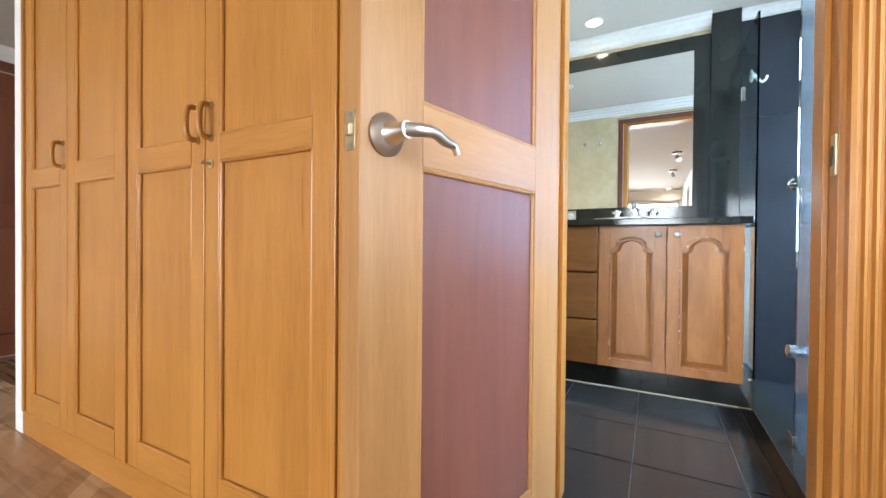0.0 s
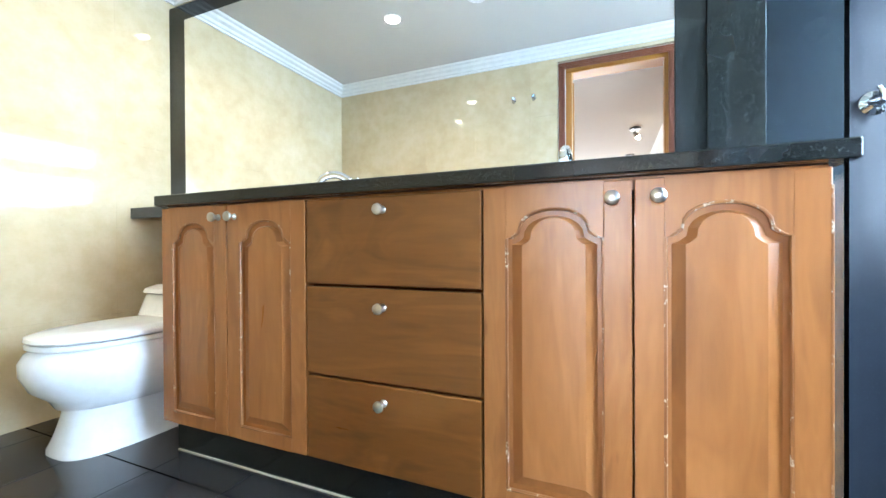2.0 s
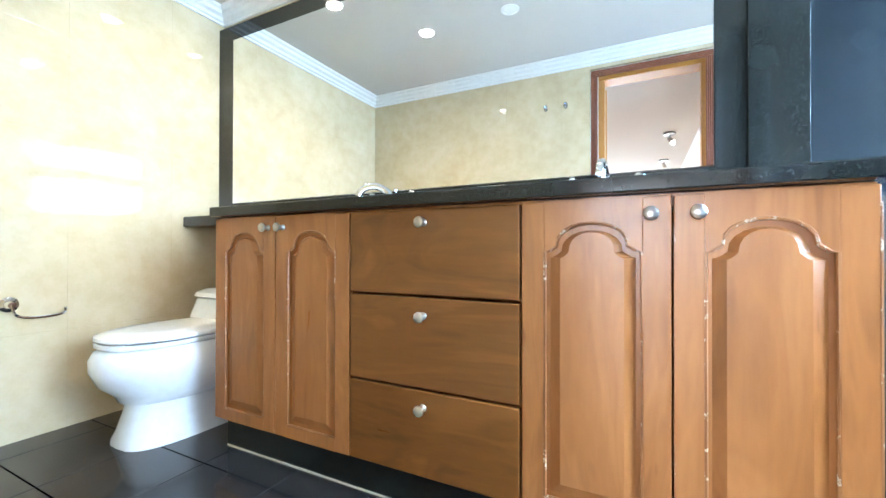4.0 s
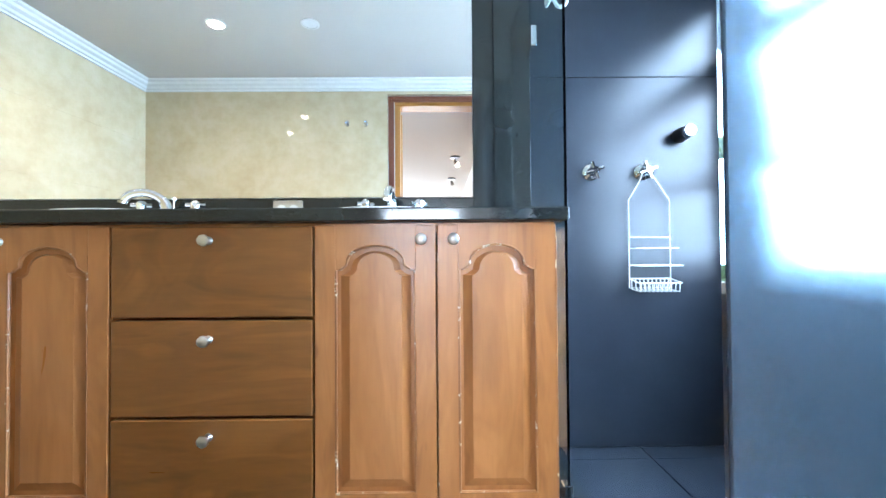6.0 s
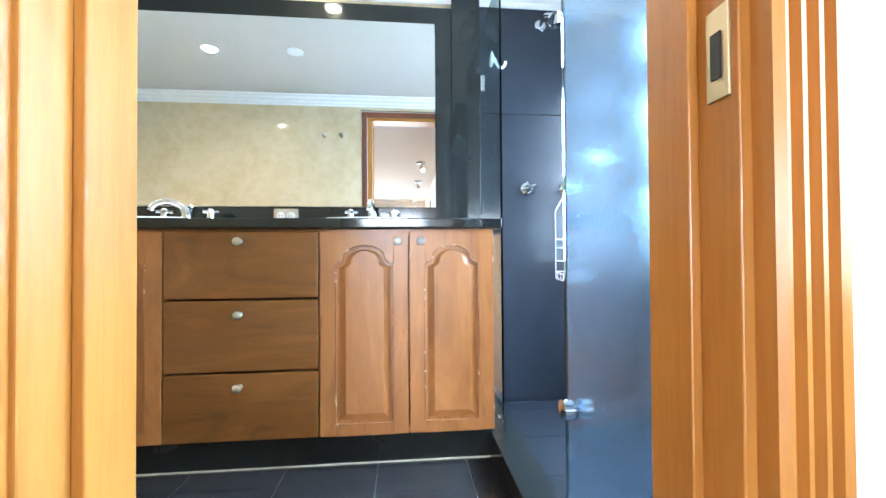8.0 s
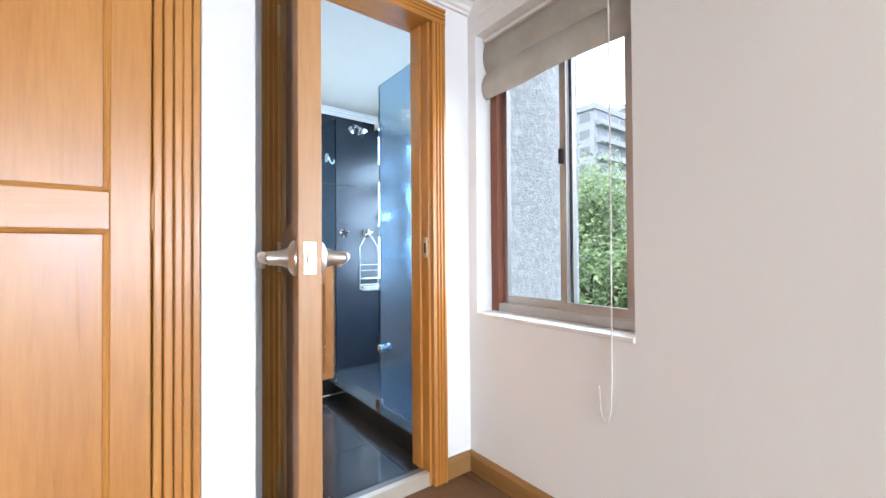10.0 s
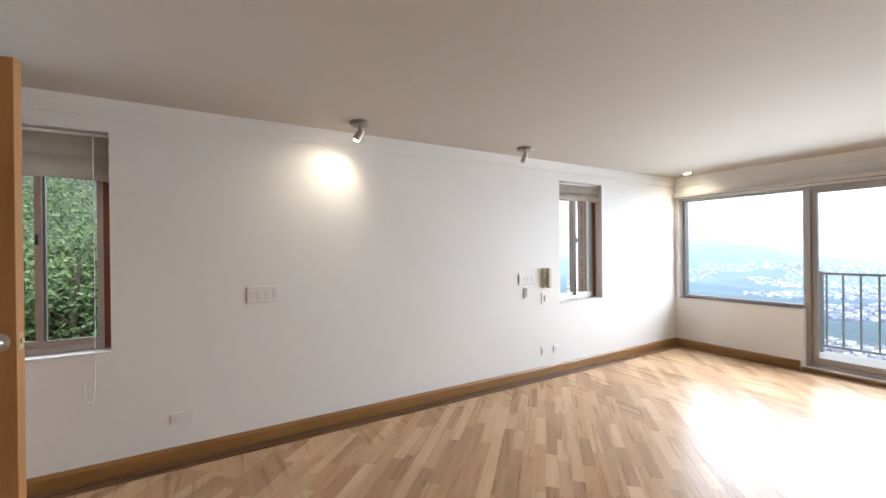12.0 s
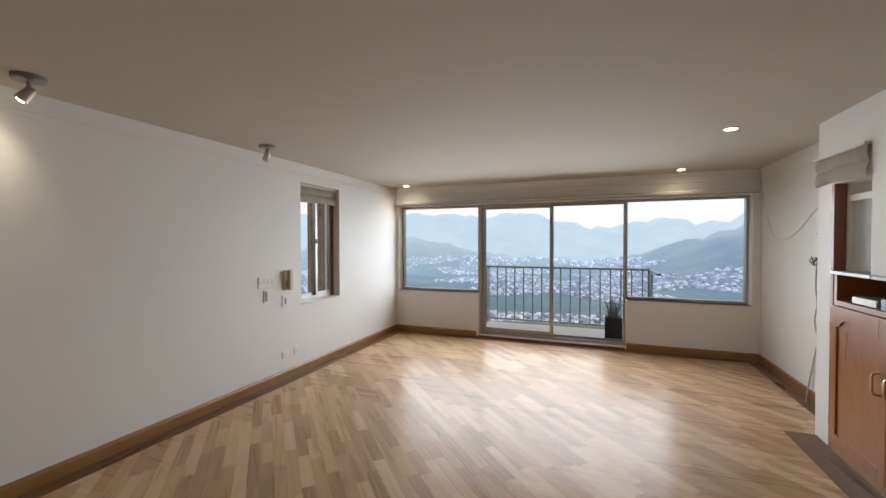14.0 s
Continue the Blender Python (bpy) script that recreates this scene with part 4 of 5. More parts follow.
bz = ZB
part("pedestal", loft(B(), [(bz, egg(0.985, 1.70, 0.158, square=3.2)), (bz + 0.012, egg(0.985, 1.70, 0.158, square=3.2)), (bz + 0.05, egg(1.0, 1.69, 0.148, square=3)), (bz + 0.12, egg(1.02, 1.68, 0.138, square=2.8)), (bz + 0.19, egg(1.03, 1.67, 0.132, square=2.6))]), CERAMIC, toi, smooth=True)
part("bowl", loft(B(), [(bz + 0.155, egg(1.03, 1.60, 0.128)), (bz + 0.165, egg(1.0, 1.63, 0.155)), (bz + 0.195, egg(0.985, 1.66, 0.178)), (bz + 0.24, egg(0.935, 1.68, 0.198)), (bz + 0.30, egg(0.908, 1.68, 0.207)), (bz + 0.345, egg(0.907, 1.66, 0.205)), (bz + 0.372, egg(0.922, 1.64, 0.196)), (bz + 0.385, egg(0.945, 1.61, 0.185))]), CERAMIC, toi, smooth=True)
part("seat", loft(B(), [(bz + 0.387, egg(0.930, 1.470, 0.187)), (bz + 0.392, egg(0.925, 1.470, 0.193)), (bz + 0.403, egg(0.925, 1.470, 0.193)), (bz + 0.407, egg(0.930, 1.470, 0.189))]), CERAMIC, toi, smooth=True)
part("lid", loft(B(), [(bz + 0.411, egg(0.930, 1.470, 0.189)), (bz + 0.417, egg(0.923, 1.470, 0.196)), (bz + 0.429, egg(0.925, 1.470, 0.193)), (bz + 0.438, egg(0.955, 1.460, 0.172)), (bz + 0.441, egg(1.025, 1.430, 0.114))]), CERAMIC, toi, smooth=True)
part("tank", loft(B(), [(bz + 0.36, egg(1.33, 1.745, 0.20, square=5)), (bz + 0.44, egg(1.35, 1.745, 0.212, square=6)), (bz + 0.52, egg(1.385, 1.745, 0.214, square=6)), (bz + 0.526, egg(1.395, 1.74, 0.206, square=6))]), CERAMIC, toi, smooth=True)
part("tank_lid", loft(B(), [(bz + 0.529, egg(1.385, 1.75, 0.214, square=6)), (bz + 0.535, egg(1.375, 1.75, 0.222, square=6)), (bz + 0.553, egg(1.385, 1.75, 0.22, square=6)), (bz + 0.568, egg(1.425, 1.74, 0.2, square=5)), (bz + 0.572, egg(1.48, 1.72, 0.15, square=4))]), CERAMIC, toi, smooth=True)
part("trapway", tube(B(), curve_pts([(TX + 0.1, 1.3, bz + 0.154), (TX + 0.115, 1.42, bz + 0.220), (TX + 0.115, 1.52, bz + 0.165), (TX + 0.11, 1.62, bz + 0.077)], 6), 0.035, 12), CERAMIC, toi, smooth=True)
tp = thing("paper_holder", (XB + 0.012, 0.93, 0.55), "chrome toilet paper holder on the marble wall", "paper holder")
part("rose", lathe(B(), [(0.03, 0), (0.03, 0.006), (0.018, 0.014), (0.012, 0.04)], (XB + 0.013, 0.81, 0.6), (1, 0, 0), 18), CHROME, tp, smooth=True)
part("arm", tube(B(), curve_pts([(XB + 0.05, 0.81, 0.6), (XB + 0.06, 0.82, 0.56), (XB + 0.06, 0.87, 0.545), (XB + 0.06, 0.955, 0.55), (XB + 0.06, 0.967, 0.575)], 6), 0.005, 8), CHROME, tp, smooth=True)
for hx in (-0.135, 0.01):
    h = thing("robe_hook", (hx, YD + 0.03, 1.86), "small chrome robe hook on the marble wall", "hook", "robe hooks")
    part("plate", lathe(B(), [(0.016, 0), (0.016, 0.005), (0.008, 0.01)], (hx, YD + 0.032, 1.88), (0, 1, 0), 14, 1.0, 1.6), CHROME, h, smooth=True)
    part("prong", tube(B(), curve_pts([(hx, YD + 0.04, 1.875), (hx, YD + 0.07, 1.865), (hx, YD + 0.08, 1.885)], 5), 0.006, 8), CHROME, h, smooth=True)
dr = thing("floor_drain", (-0.42, 0.99, ZB), "round steel floor drain in the black tiles", "drain")
part("grate", lathe(B(), [(0.045, 0.0005), (0.045, 0.003), (0.03, 0.0035)], (-0.42, 0.99, ZB), n=24), NICKEL, dr)

# ---- shower ----
setting("shower_curb", bx(0.888, 1.0, YD + 0.001, YM - 0.021, ZB - 0.02, 0.15, bevel=0.004), BLACK, "black granite shower kerb", "kerb")
sg = thing("shower_screen", (XG, 1.45, 0.15), "clear greenish fixed glass shower screen beside the vanity", "shower screen")
pane("glass", prism(B(), [(1.25, 0.978), (1.25, 1.97), (YM - 0.022, 1.97), (YM - 0.022, 0.978)], XG - 0.004, XG + 0.004, "x"), sg, SHOWER_GLASS)
pane("glass", bx(XG - 0.004, XG + 0.004, 1.25, YM - 0.022, 0.151, 0.977), sg, SHOWER_GLASS)
part("clip", bx(XG - 0.014, XG + 0.014, 1.6, YG - 0.009, 1.65, 1.73, bevel=0.003), CHROME, sg)
part("clip", bx(XG - 0.014, XG + 0.014, 1.25, 1.285, 0.151, 0.18, bevel=0.003), CHROME, sg)
hk = thing("suction_hook", (XG + 0.02, 1.42, 1.7), "clear plastic suction hook on the shower glass", "hook")
part("cup", lathe(B(), [(0.034, 0), (0.031, 0.005), (0.014, 0.013), (0.008, 0.022)], (XG + 0.005, 1.42, 1.72), (1, 0, 0), 18), PLASTIC, hk, smooth=True)
part("prong", tube(B(), curve_pts([(XG + 0.024, 1.42, 1.722), (XG + 0.034, 1.42, 1.695), (XG + 0.05, 1.42, 1.684), (XG + 0.064, 1.42, 1.7), (XG + 0.066, 1.42, 1.712)], 5), 0.006, 8), PLASTIC, hk)
fd = thing("shower_door", (XG, 0.4, 0.15), "frosted glass shower panel with metal knob and clips", "shower door")
pane("glass", bx(XG - 0.004, XG + 0.004, YD + 0.022, 0.596, 0.16, 1.97), fd, FROST)
part("clear_edge", bx(XG - 0.0045, XG + 0.0045, 0.596, 0.605, 0.16, 1.97), SHOWER_GLASS, fd)
part("knob", lathe(B(), [(0.012, -0.04), (0.022, -0.035), (0.022, -0.012), (0.01, -0.006), (0.01, 0.006), (0.022, 0.012), (0.022, 0.035), (0.012, 0.04)], (XG, 0.55, 0.485), (1, 0, 0), 20), CHROME, fd, smooth=True)
for z in (0.152, 1.72):
    part("clip", bx(XG - 0.013, XG + 0.013, 0.585, 0.64, z, z + 0.035, bevel=0.003), CHROME, fd)
for vx in (1.209, 1.424):
    v = thing("shower_valve", (vx, YM - 0.02, 1.188), "nickel shower valve with a cross handle", "valve", "shower valves")
    part("rose", lathe(B(), [(0.034, 0), (0.034, 0.005), (0.02, 0.016), (0.013, 0.025), (0.013, 0.045)], (vx, YM - 0.021, 1.188), (0, -1, 0), 22), CHROME, v, smooth=True)
    cr = B()
    for ang in (0.35, 0.35 + math.pi / 2):
        u = Vector((math.cos(ang), 0, math.sin(ang))) * 0.036
        o = Vector((vx, YM - 0.075, 1.188))
        rod(cr, o - u, o + u, 0.0065, n=10)
    rod(cr, (vx, YM - 0.06, 1.188), (vx, YM - 0.088, 1.188), 0.013, n=14)
    part("cross_handle", cr, CHROME, v)
sk = thing("diverter_valve", (1.57, YM - 0.02, 1.35), "dark stubby shower diverter with a chrome end", "valve")
part("barrel", rod(B(), (1.583, YM - 0.021, 1.34), (1.58, YM - 0.085, 1.34), 0.03, 0.027, 20), BLACK_PLASTIC, sk)
part("cap", rod(B(), (1.58, YM - 0.0855, 1.34), (1.58, YM - 0.105, 1.34), 0.026, 0.022, 20), CHROME, sk)
sh = thing("overhead_shower", (1.29, YM - 0.02, 2.08), "chrome shower head on a bent arm", "shower head")
part("arm", tube(B(), curve_pts([(1.29, YM - 0.021, 2.07), (1.29, YM - 0.1, 2.08), (1.3, YM - 0.17, 2.04)], 6), 0.011, 10), CHROME, sh, smooth=True)
part("rose", lathe(B(), [(0.03, 0), (0.03, 0.006), (0.013, 0.012)], (1.29, YM - 0.021, 2.07), (0, -1, 0), 18), CHROME, sh, smooth=True)
part("head", lathe(B(), [(0.014, 0), (0.018, 0.02), (0.04, 0.05), (0.042, 0.06), (0.036, 0.064)], (1.3, YM - 0.165, 2.045), (0.1, -0.6, -0.8), 20), CHROME, sh, smooth=True)
cad = thing("shower_caddy", (1.43, YM - 0.05, 0.7), "white wire shower caddy hung from the valve", "caddy")
fy = YM - 0.035
x0, x1 = 1.36, 1.53
part("frame", tube(B(), [(1.42, fy - 0.02, 1.205), (1.455, fy - 0.005, 1.18), (x1, fy, 1.07), (x1, fy, 0.71), (x0, fy, 0.71), (x0, fy, 1.07), (1.405, fy - 0.005, 1.15), (1.42, fy - 0.02, 1.205)], 0.0023, 6), PLASTIC, cad)
for z, d in ((0.918, 0.0), (0.872, 0.055)):
    part("shelf_bar", tube(B(), [(x0, fy, z), (x0, fy - d - 0.002, z), (x1, fy - d - 0.002, z), (x1, fy, z)], 0.0023, 6), PLASTIC, cad)
t = part("shelf", tube(B(), [(x0, fy, 0.803), (x1, fy, 0.803), (x1, fy - 0.085, 0.803), (x0, fy - 0.085, 0.803), (x0, fy, 0.803)], 0.0023, 6), PLASTIC, cad)
for k in range(7):
    part("wire", tube(B(), [(x0, fy - 0.01 * (k + 1), 0.804), (x1, fy - 0.01 * (k + 1), 0.804)], 0.0019, 5), PLASTIC, t)
t = part("basket", tube(B(), [(x0, fy, 0.748), (x1, fy, 0.748), (x1, fy - 0.08, 0.735), (x0, fy - 0.08, 0.735), (x0, fy, 0.748)], 0.0026, 6), PLASTIC, cad)
for k in range(10):
    x = x0 + (x1 - x0) * (k + 0.5) / 10
    part("wire", tube(B(), [(x, fy, 0.748), (x, fy - 0.004, 0.705), (x, fy - 0.076, 0.7), (x, fy - 0.08, 0.735)], 0.0019, 5), PLASTIC, t)

# ---- lamps ----


def downlight(x, y, z, lit, watts, label, group, r=0.042):
    d = thing("downlight", (x, y, z), label, "ceiling light", group)
    part("ring", lathe(B(), [(r * 1.28, 0), (r * 1.28, 0.004), (r * 1.02, 0.007), (r, 0.002)], (x, y, z - 0.0005), (0, 0, -1), 28), CROWN, d, smooth=True)
    part("lens", rod(B(), (x, y, z - 0.0035), (x, y, z - 0.001), r, n=24), BULB if lit else PLASTIC, d)
    if watts:
        spot_lamp("downlight_beam", (x, y, z - 0.012), (x, y, 0), watts, 150, 0.8, WARM, 0.012)


for x, y, lit, w in ((0.17, 1.45, True, 7), (-0.72, 0.93, True, 8), (-1.05, 1.42, True, 7), (-0.17, 0.93, False, 0)):
    downlight(x, y, ZC + 0.002, lit, w, "round recessed downlight, lit warm white" if lit else "round recessed downlight, switched off", "bathroom downlights")
for x, y in ((-2.75, -4.6), (-2.73, -6.36), (0.8, -6.4)):
    downlight(x, y, ZC, True, 5, "round recessed downlight, lit warm white", "bedroom downlights", 0.04)
det = thing("detector", (-0.98, -6.4, ZC), "tiny white ceiling detector", "detector")
part("cap", lathe(B(), [(0.03, 0), (0.028, 0.008), (0.012, 0.012)], (-0.98, -6.4, ZC - 0.0005), (0, 0, -1), 18), PLASTIC, det, smooth=True)


SPOT_GREY = metal("dull_grey_spotlight_metal", (0.3, 0.29, 0.28), 0.38)


def ceiling_spot(x, y, aim, lit):
    s = thing("ceiling_spotlight", (x, y, ZC), "nickel ceiling spotlight, lit and turned to the wall" if lit else "nickel ceiling spotlight, unlit", "spotlight", "ceiling spotlights")
    part("base", lathe(B(), [(0.067, 0), (0.067, 0.018), (0.061, 0.025), (0.012, 0.028)], (x, y, ZC - 0.0005), (0, 0, -1), 24), SPOT_GREY, s, smooth=True)
    part("stem", rod(B(), (x, y, ZC - 0.02), (x, y, ZC - 0.065), 0.008, n=10), SPOT_GREY, s)
    o = Vector((x, y, ZC - 0.08))
    d = (Vector(aim) - o).normalized()
    h = part("head", lathe(B(), [(0.014, -0.03), (0.022, -0.022), (0.024, 0.0), (0.03, 0.045), (0.031, 0.05), (0.027, 0.05), (0.024, 0.03)], o, d, 20), NICKEL, s, smooth=True)
    part("bulb", lathe(B(), [(0.022, 0.035), (0.026, 0.042), (0.018, 0.055), (0.006, 0.06)], o, d, 18), BULB if lit else CERAMIC, h, smooth=True)
    if lit:
        spot_lamp("spotlight_beam", o + d * 0.07, aim, 8.5, 122, 1.0, (1.0, 0.86, 0.62), 0.02)


ceiling_spot(0.80, -2.215, (1.1, -1.98, 1.64), True)
ceiling_spot(0.80, -3.75, (0.95, -3.68, 1.6), False)

# ---- switches and sockets ----


def plate(name, label, category, y, z, w, h, keys, group="", south=False, x=0.0):
    def bxx(a0, a1, d0, d1, c0, c1, **k):
        return bx(a0, a1, YS + d0, YS + d1, c0, c1, **k) if south else bx(XE - d1, XE - d0, a0, a1, c0, c1, **k)
    c = x if south else y
    p = thing(name, (c, YS, z) if south else (XE, c, z), label, category, group)
    part("plate", bxx(c - w / 2, c + w / 2, 0.0005, 0.009, z - h / 2, z + h / 2, bevel=0.003), PLASTIC, p)
    n = len(keys)
    for i, kw in enumerate(keys):
        u = c - w / 2 + w * (i + 0.5) / n
        kx, kz, mat = kw
        part("key", bxx(u - kx / 2, u + kx / 2, 0.009, 0.0125, z - kz / 2, z + kz / 2, bevel=0.002), mat, p)


K = (0.03, 0.06, CROWN)
plate("light_switch", "white four-gang light switch on the wall", "light switch", -1.61, 1.013, 0.2, 0.114, [K, K, K, K])
plate("wall_socket", "white wall socket above the skirting", "socket", -1.14, 0.27, 0.13, 0.07, [(0.03, 0.03, CROWN), (0.03, 0.03, CROWN)], "wall sockets")
plate("light_switch", "white four-button switch panel beside the intercom", "light switch", -4.02, 1.0, 0.2, 0.11, [(0.032, 0.032, CERAMIC)] * 4)
plate("wall_plate", "small grey blank wall plate", "wall plate", -4.01, 0.865, 0.05, 0.12, [(0.03, 0.09, GREY_PLASTIC)])
plate("wall_plate", "small white plate with a dark button", "wall plate", -4.26, 0.79, 0.075, 0.115, [(0.022, 0.06, GREY_PLASTIC)])
for y in (-4.25, -4.42):
    plate("wall_socket", "white wall socket above the skirting", "socket", y, 0.25, 0.075, 0.075, [(0.03, 0.03, CROWN)], "wall sockets")
plate("wall_socket", "white wall socket under the window", "socket", 0, 0.235, 0.12, 0.07, [(0.03, 0.03, CROWN), (0.03, 0.03, CROWN)], "wall sockets", True, 0.46)
ic = thing("intercom", (XE, -4.28, 1.0), "beige intercom handset on the wall", "intercom")
part("base", bx(XE - 0.03, XE - 0.0005, -4.33, -4.235, 0.9, 1.1, bevel=0.006), BEIGE_PLASTIC, ic)
part("handset", bx(XE - 0.06, XE - 0.031, -4.325, -4.275, 0.895, 1.105, bevel=0.012), BEIGE_PLASTIC, ic)
part("buttons", bx(XE - 0.034, XE - 0.0305, -4.265, -4.243, 0.93, 1.0, bevel=0.001), GREY_PLASTIC, ic)

# ---- west side: pier, cabinet in its niche, window over it ----
XP = -3.3
wall("wall_pier", "x", XW, XP, -4.705, -3.0, -0.1, 2.6, [(-4.50, -3.35, -0.1, 1.19), (-4.50, -4.11, 1.19, 1.76)], WHITE, "white pier with a niche for a cabinet and a window")
nf = thing("window_5", (XP, -4.3, 1.2), "timber-framed window over the built-in cabinet", "window", kind="structure")
part("timber_jamb", bx(XP - 0.06, XP + 0.004, -4.525, -4.487, 0.0, 1.76, bevel=0.003), BROWN, nf, "dark red-brown timber")
part("sash", box(box(box(B(), XP - 0.09, XP - 0.06, -4.486, -4.45, 1.2, 1.76), XP - 0.09, XP - 0.06, -4.14, -4.11, 1.2, 1.76), XP - 0.09, XP - 0.06, -4.45, -4.14, 1.64, 1.68), CROWN, nf)
pane("pane", bx(XP - 0.078, XP - 0.074, -4.45, -4.14, 1.2, 1.64), nf)
roman_blind(XP + 0.003, -4.7, -4.12, 1.76, 1.945, "beige fabric roman blind drawn up over the niche window", -1, 0.5)
cab = thing("media_cabinet", (XP, -3.9, 0), "built-in wooden cabinet with an open shelf and arched doors", "cabinet")
CY0, CY1 = -4.484, -3.36
cb = B()
for a in ((CY0, CY0 + 0.03, 0.05, 1.165), (CY1 - 0.03, CY1, 0.05, 1.165), (CY0 + 0.03, CY1 - 0.03, 0.05, 0.08), (CY0 + 0.03, CY1 - 0.03, 0.965, 0.995)):
    box(cb, XW + 0.01, XP + 0.0, *a)
part("body", cb, VANITY_V, cab)
part("back", bx(XW + 0.002, XW + 0.01, CY0, CY1, 0.05, 1.165), VANITY_V, cab)
part("top", bx(XW + 0.01, XP + 0.012, CY0, CY1, 1.165, 1.187, bevel=0.003), plain("grey_laminate", (0.34, 0.33, 0.32), 0.35), cab, "grey laminate top with pale edge")
part("edge_strip", bx(XP + 0.012, XP + 0.016, CY0 - 0.05, -4.09, 1.168, 1.186), PLASTIC, cab, "white edge strip")
part("plinth", bx(XW + 0.01, XP + 0.006, CY0, CY1, 0.0, 0.05, bevel=0.003), SKIRT, cab)
for a, b, hy in ((CY0 + 0.004, -3.925, -3.975), (-3.92, CY1 - 0.004, -3.87)):
    w = 0.07
    d = part("door", box(box(box(B(), XP + 0.0, XP + 0.02, a, a + w, 0.055, 0.96, bevel=0.003), XP, XP + 0.02, b - w, b, 0.055, 0.96, bevel=0.003), XP, XP + 0.02, a + w, b - w, 0.055, 0.13), VANITY_V, cab)
    out = arch(a + w, b - w, 0.13, 0.83, 0.06, 0.04)
    part("arched_rail", prism(B(), head_rail(a + w, b - w, 0.96, out), XP, XP + 0.02, "x"), VANITY_V, d)
    part("panel", prism(B(), out, XP, XP + 0.009, "x"), VANITY_V, d)
    part("handle", tube(B(), curve_pts([(XP + 0.02, hy, 0.66), (XP + 0.05, hy, 0.65), (XP + 0.055, hy, 0.6), (XP + 0.05, hy, 0.55), (XP + 0.02, hy, 0.54)], 5), 0.007, 8), BRASS, d, "dark brass pull", True)
    for z in (0.2, 0.82):
        part("hinge", rod(B(), (XP + 0.018, a - 0.001 if a < -4 else b + 0.001, z - 0.03), (XP + 0.018, a - 0.001 if a < -4 else b + 0.001, z + 0.03), 0.006, n=8), BRASS, d)
st = thing("set_top_box", (XP - 0.1, -4.2, 0.995), "black and grey set-top box on the cabinet shelf", "electronics")
part("case", bx(XP - 0.2, XP - 0.01, -4.3, -4.06, 1.0, 1.045, bevel=0.005), GREY_PLASTIC, st)
part("front", bx(XP - 0.01, XP - 0.004, -4.295, -4.065, 1.004, 1.041, bevel=0.002), PLASTIC, st)
part("foot", bx(XP - 0.19, XP - 0.03, -4.28, -4.08, 0.995, 1.0), BLACK_PLASTIC, st)
pl = thing("disc_player", (XP - 0.1, -4.0, 0.995), "flat black disc player on the cabinet shelf", "electronics")
part("case", bx(XP - 0.24, XP - 0.01, -4.04, -3.7, 0.9955, 1.06, bevel=0.004), BLACK_PLASTIC, pl)
cabl = thing("wall_cable", (XW + 0.01, -5.35, 1.4), "grey cable looping along the wall to the floor", "cable")
xx = XW + 0.008
part("loop", tube(B(), curve_pts([(xx, -6.6, 1.93), (xx, -6.5, 1.72), (xx, -6.35, 1.5), (xx, -6.15, 1.4), (xx, -5.9, 1.42), (xx, -5.65, 1.52), (xx, -5.45, 1.64), (xx, -5.38, 1.66)], 8), 0.004, 6), RUBBER, cabl)
part("drop", tube(B(), curve_pts([(xx, -5.33, 1.46), (xx, -5.36, 1.38), (xx, -5.33, 1.28), (xx, -5.38, 1.2), (xx, -5.4, 1.0), (xx, -5.37, 0.85), (xx, -5.41, 0.7), (xx, -5.36, 0.55), (xx, -5.42, 0.35), (xx + 0.012, -5.47, 0.12), (xx + 0.03, -5.46, 0.02), (xx + 0.06, -5.38, 0.008)], 8), 0.006, 6), plain("grey_cable", (0.42, 0.41, 0.4), 0.5), cabl)
random.seed(4)
kn = [(xx + 0.015 + random.uniform(-0.01, 0.02), -5.36 + random.uniform(-0.09, 0.09), 1.21 + random.uniform(-0.05, 0.05)) for _ in range(12)]
part("tangle", tube(B(), curve_pts(kn, 6), 0.004, 6), BLACK_PLASTIC, cabl, "tangled dark cable")
kn = [(xx + 0.01 + random.uniform(-0.006, 0.01), -5.32 + random.uniform(-0.05, 0.05), 1.45 + random.uniform(-0.025, 0.025)) for _ in range(7)]
part("tangle", tube(B(), curve_pts(kn, 6), 0.003, 6), BLACK_PLASTIC, cabl, "tangled dark cable")

# ---- outside ----
setting("balcony_slab", bx(-2.75, 0.12, -7.95, YS - 0.2, -0.2, -0.02, bevel=0.01), plain("pale_balcony_tile", (0.55, 0.53, 0.5), 0.5), "pale tiled balcony floor", "balcony")
br = thing("balcony_railing", (-1.2, -7.85, 0), "grey steel balcony railing with upright bars", "railing")
RY_, RX0, RX1 = -7.85, -2.6, 0.0
part("top_rail", bx(RX0, RX1, RY_ - 0.025, RY_ + 0.025, 0.94, 0.97, bevel=0.004), STEEL, br)
part("bottom_rail", bx(RX0, RX1, RY_ - 0.015, RY_ + 0.015, 0.05, 0.075, bevel=0.003), STEEL, br)
bar = part("bar", bx(-0.009, 0.009, RY_ - 0.009, RY_ + 0.009, 0.075, 0.94), STEEL, br)
bar.location.x = RX0 + 0.12
n_bars = int((RX1 - RX0 - 0.1) / 0.15)
for i in range(1, n_bars + 1):
    o = bar.copy()
    scene.collection.objects.link(o)
    o.location.x = RX0 + 0.12 + 0.15 * i
for x in (RX0, RX1 - 0.05):
    part("post", bx(x, x + 0.05, RY_ - 0.03, RY_ + 0.03, -0.02, 0.98, bevel=0.004), STEEL, br)
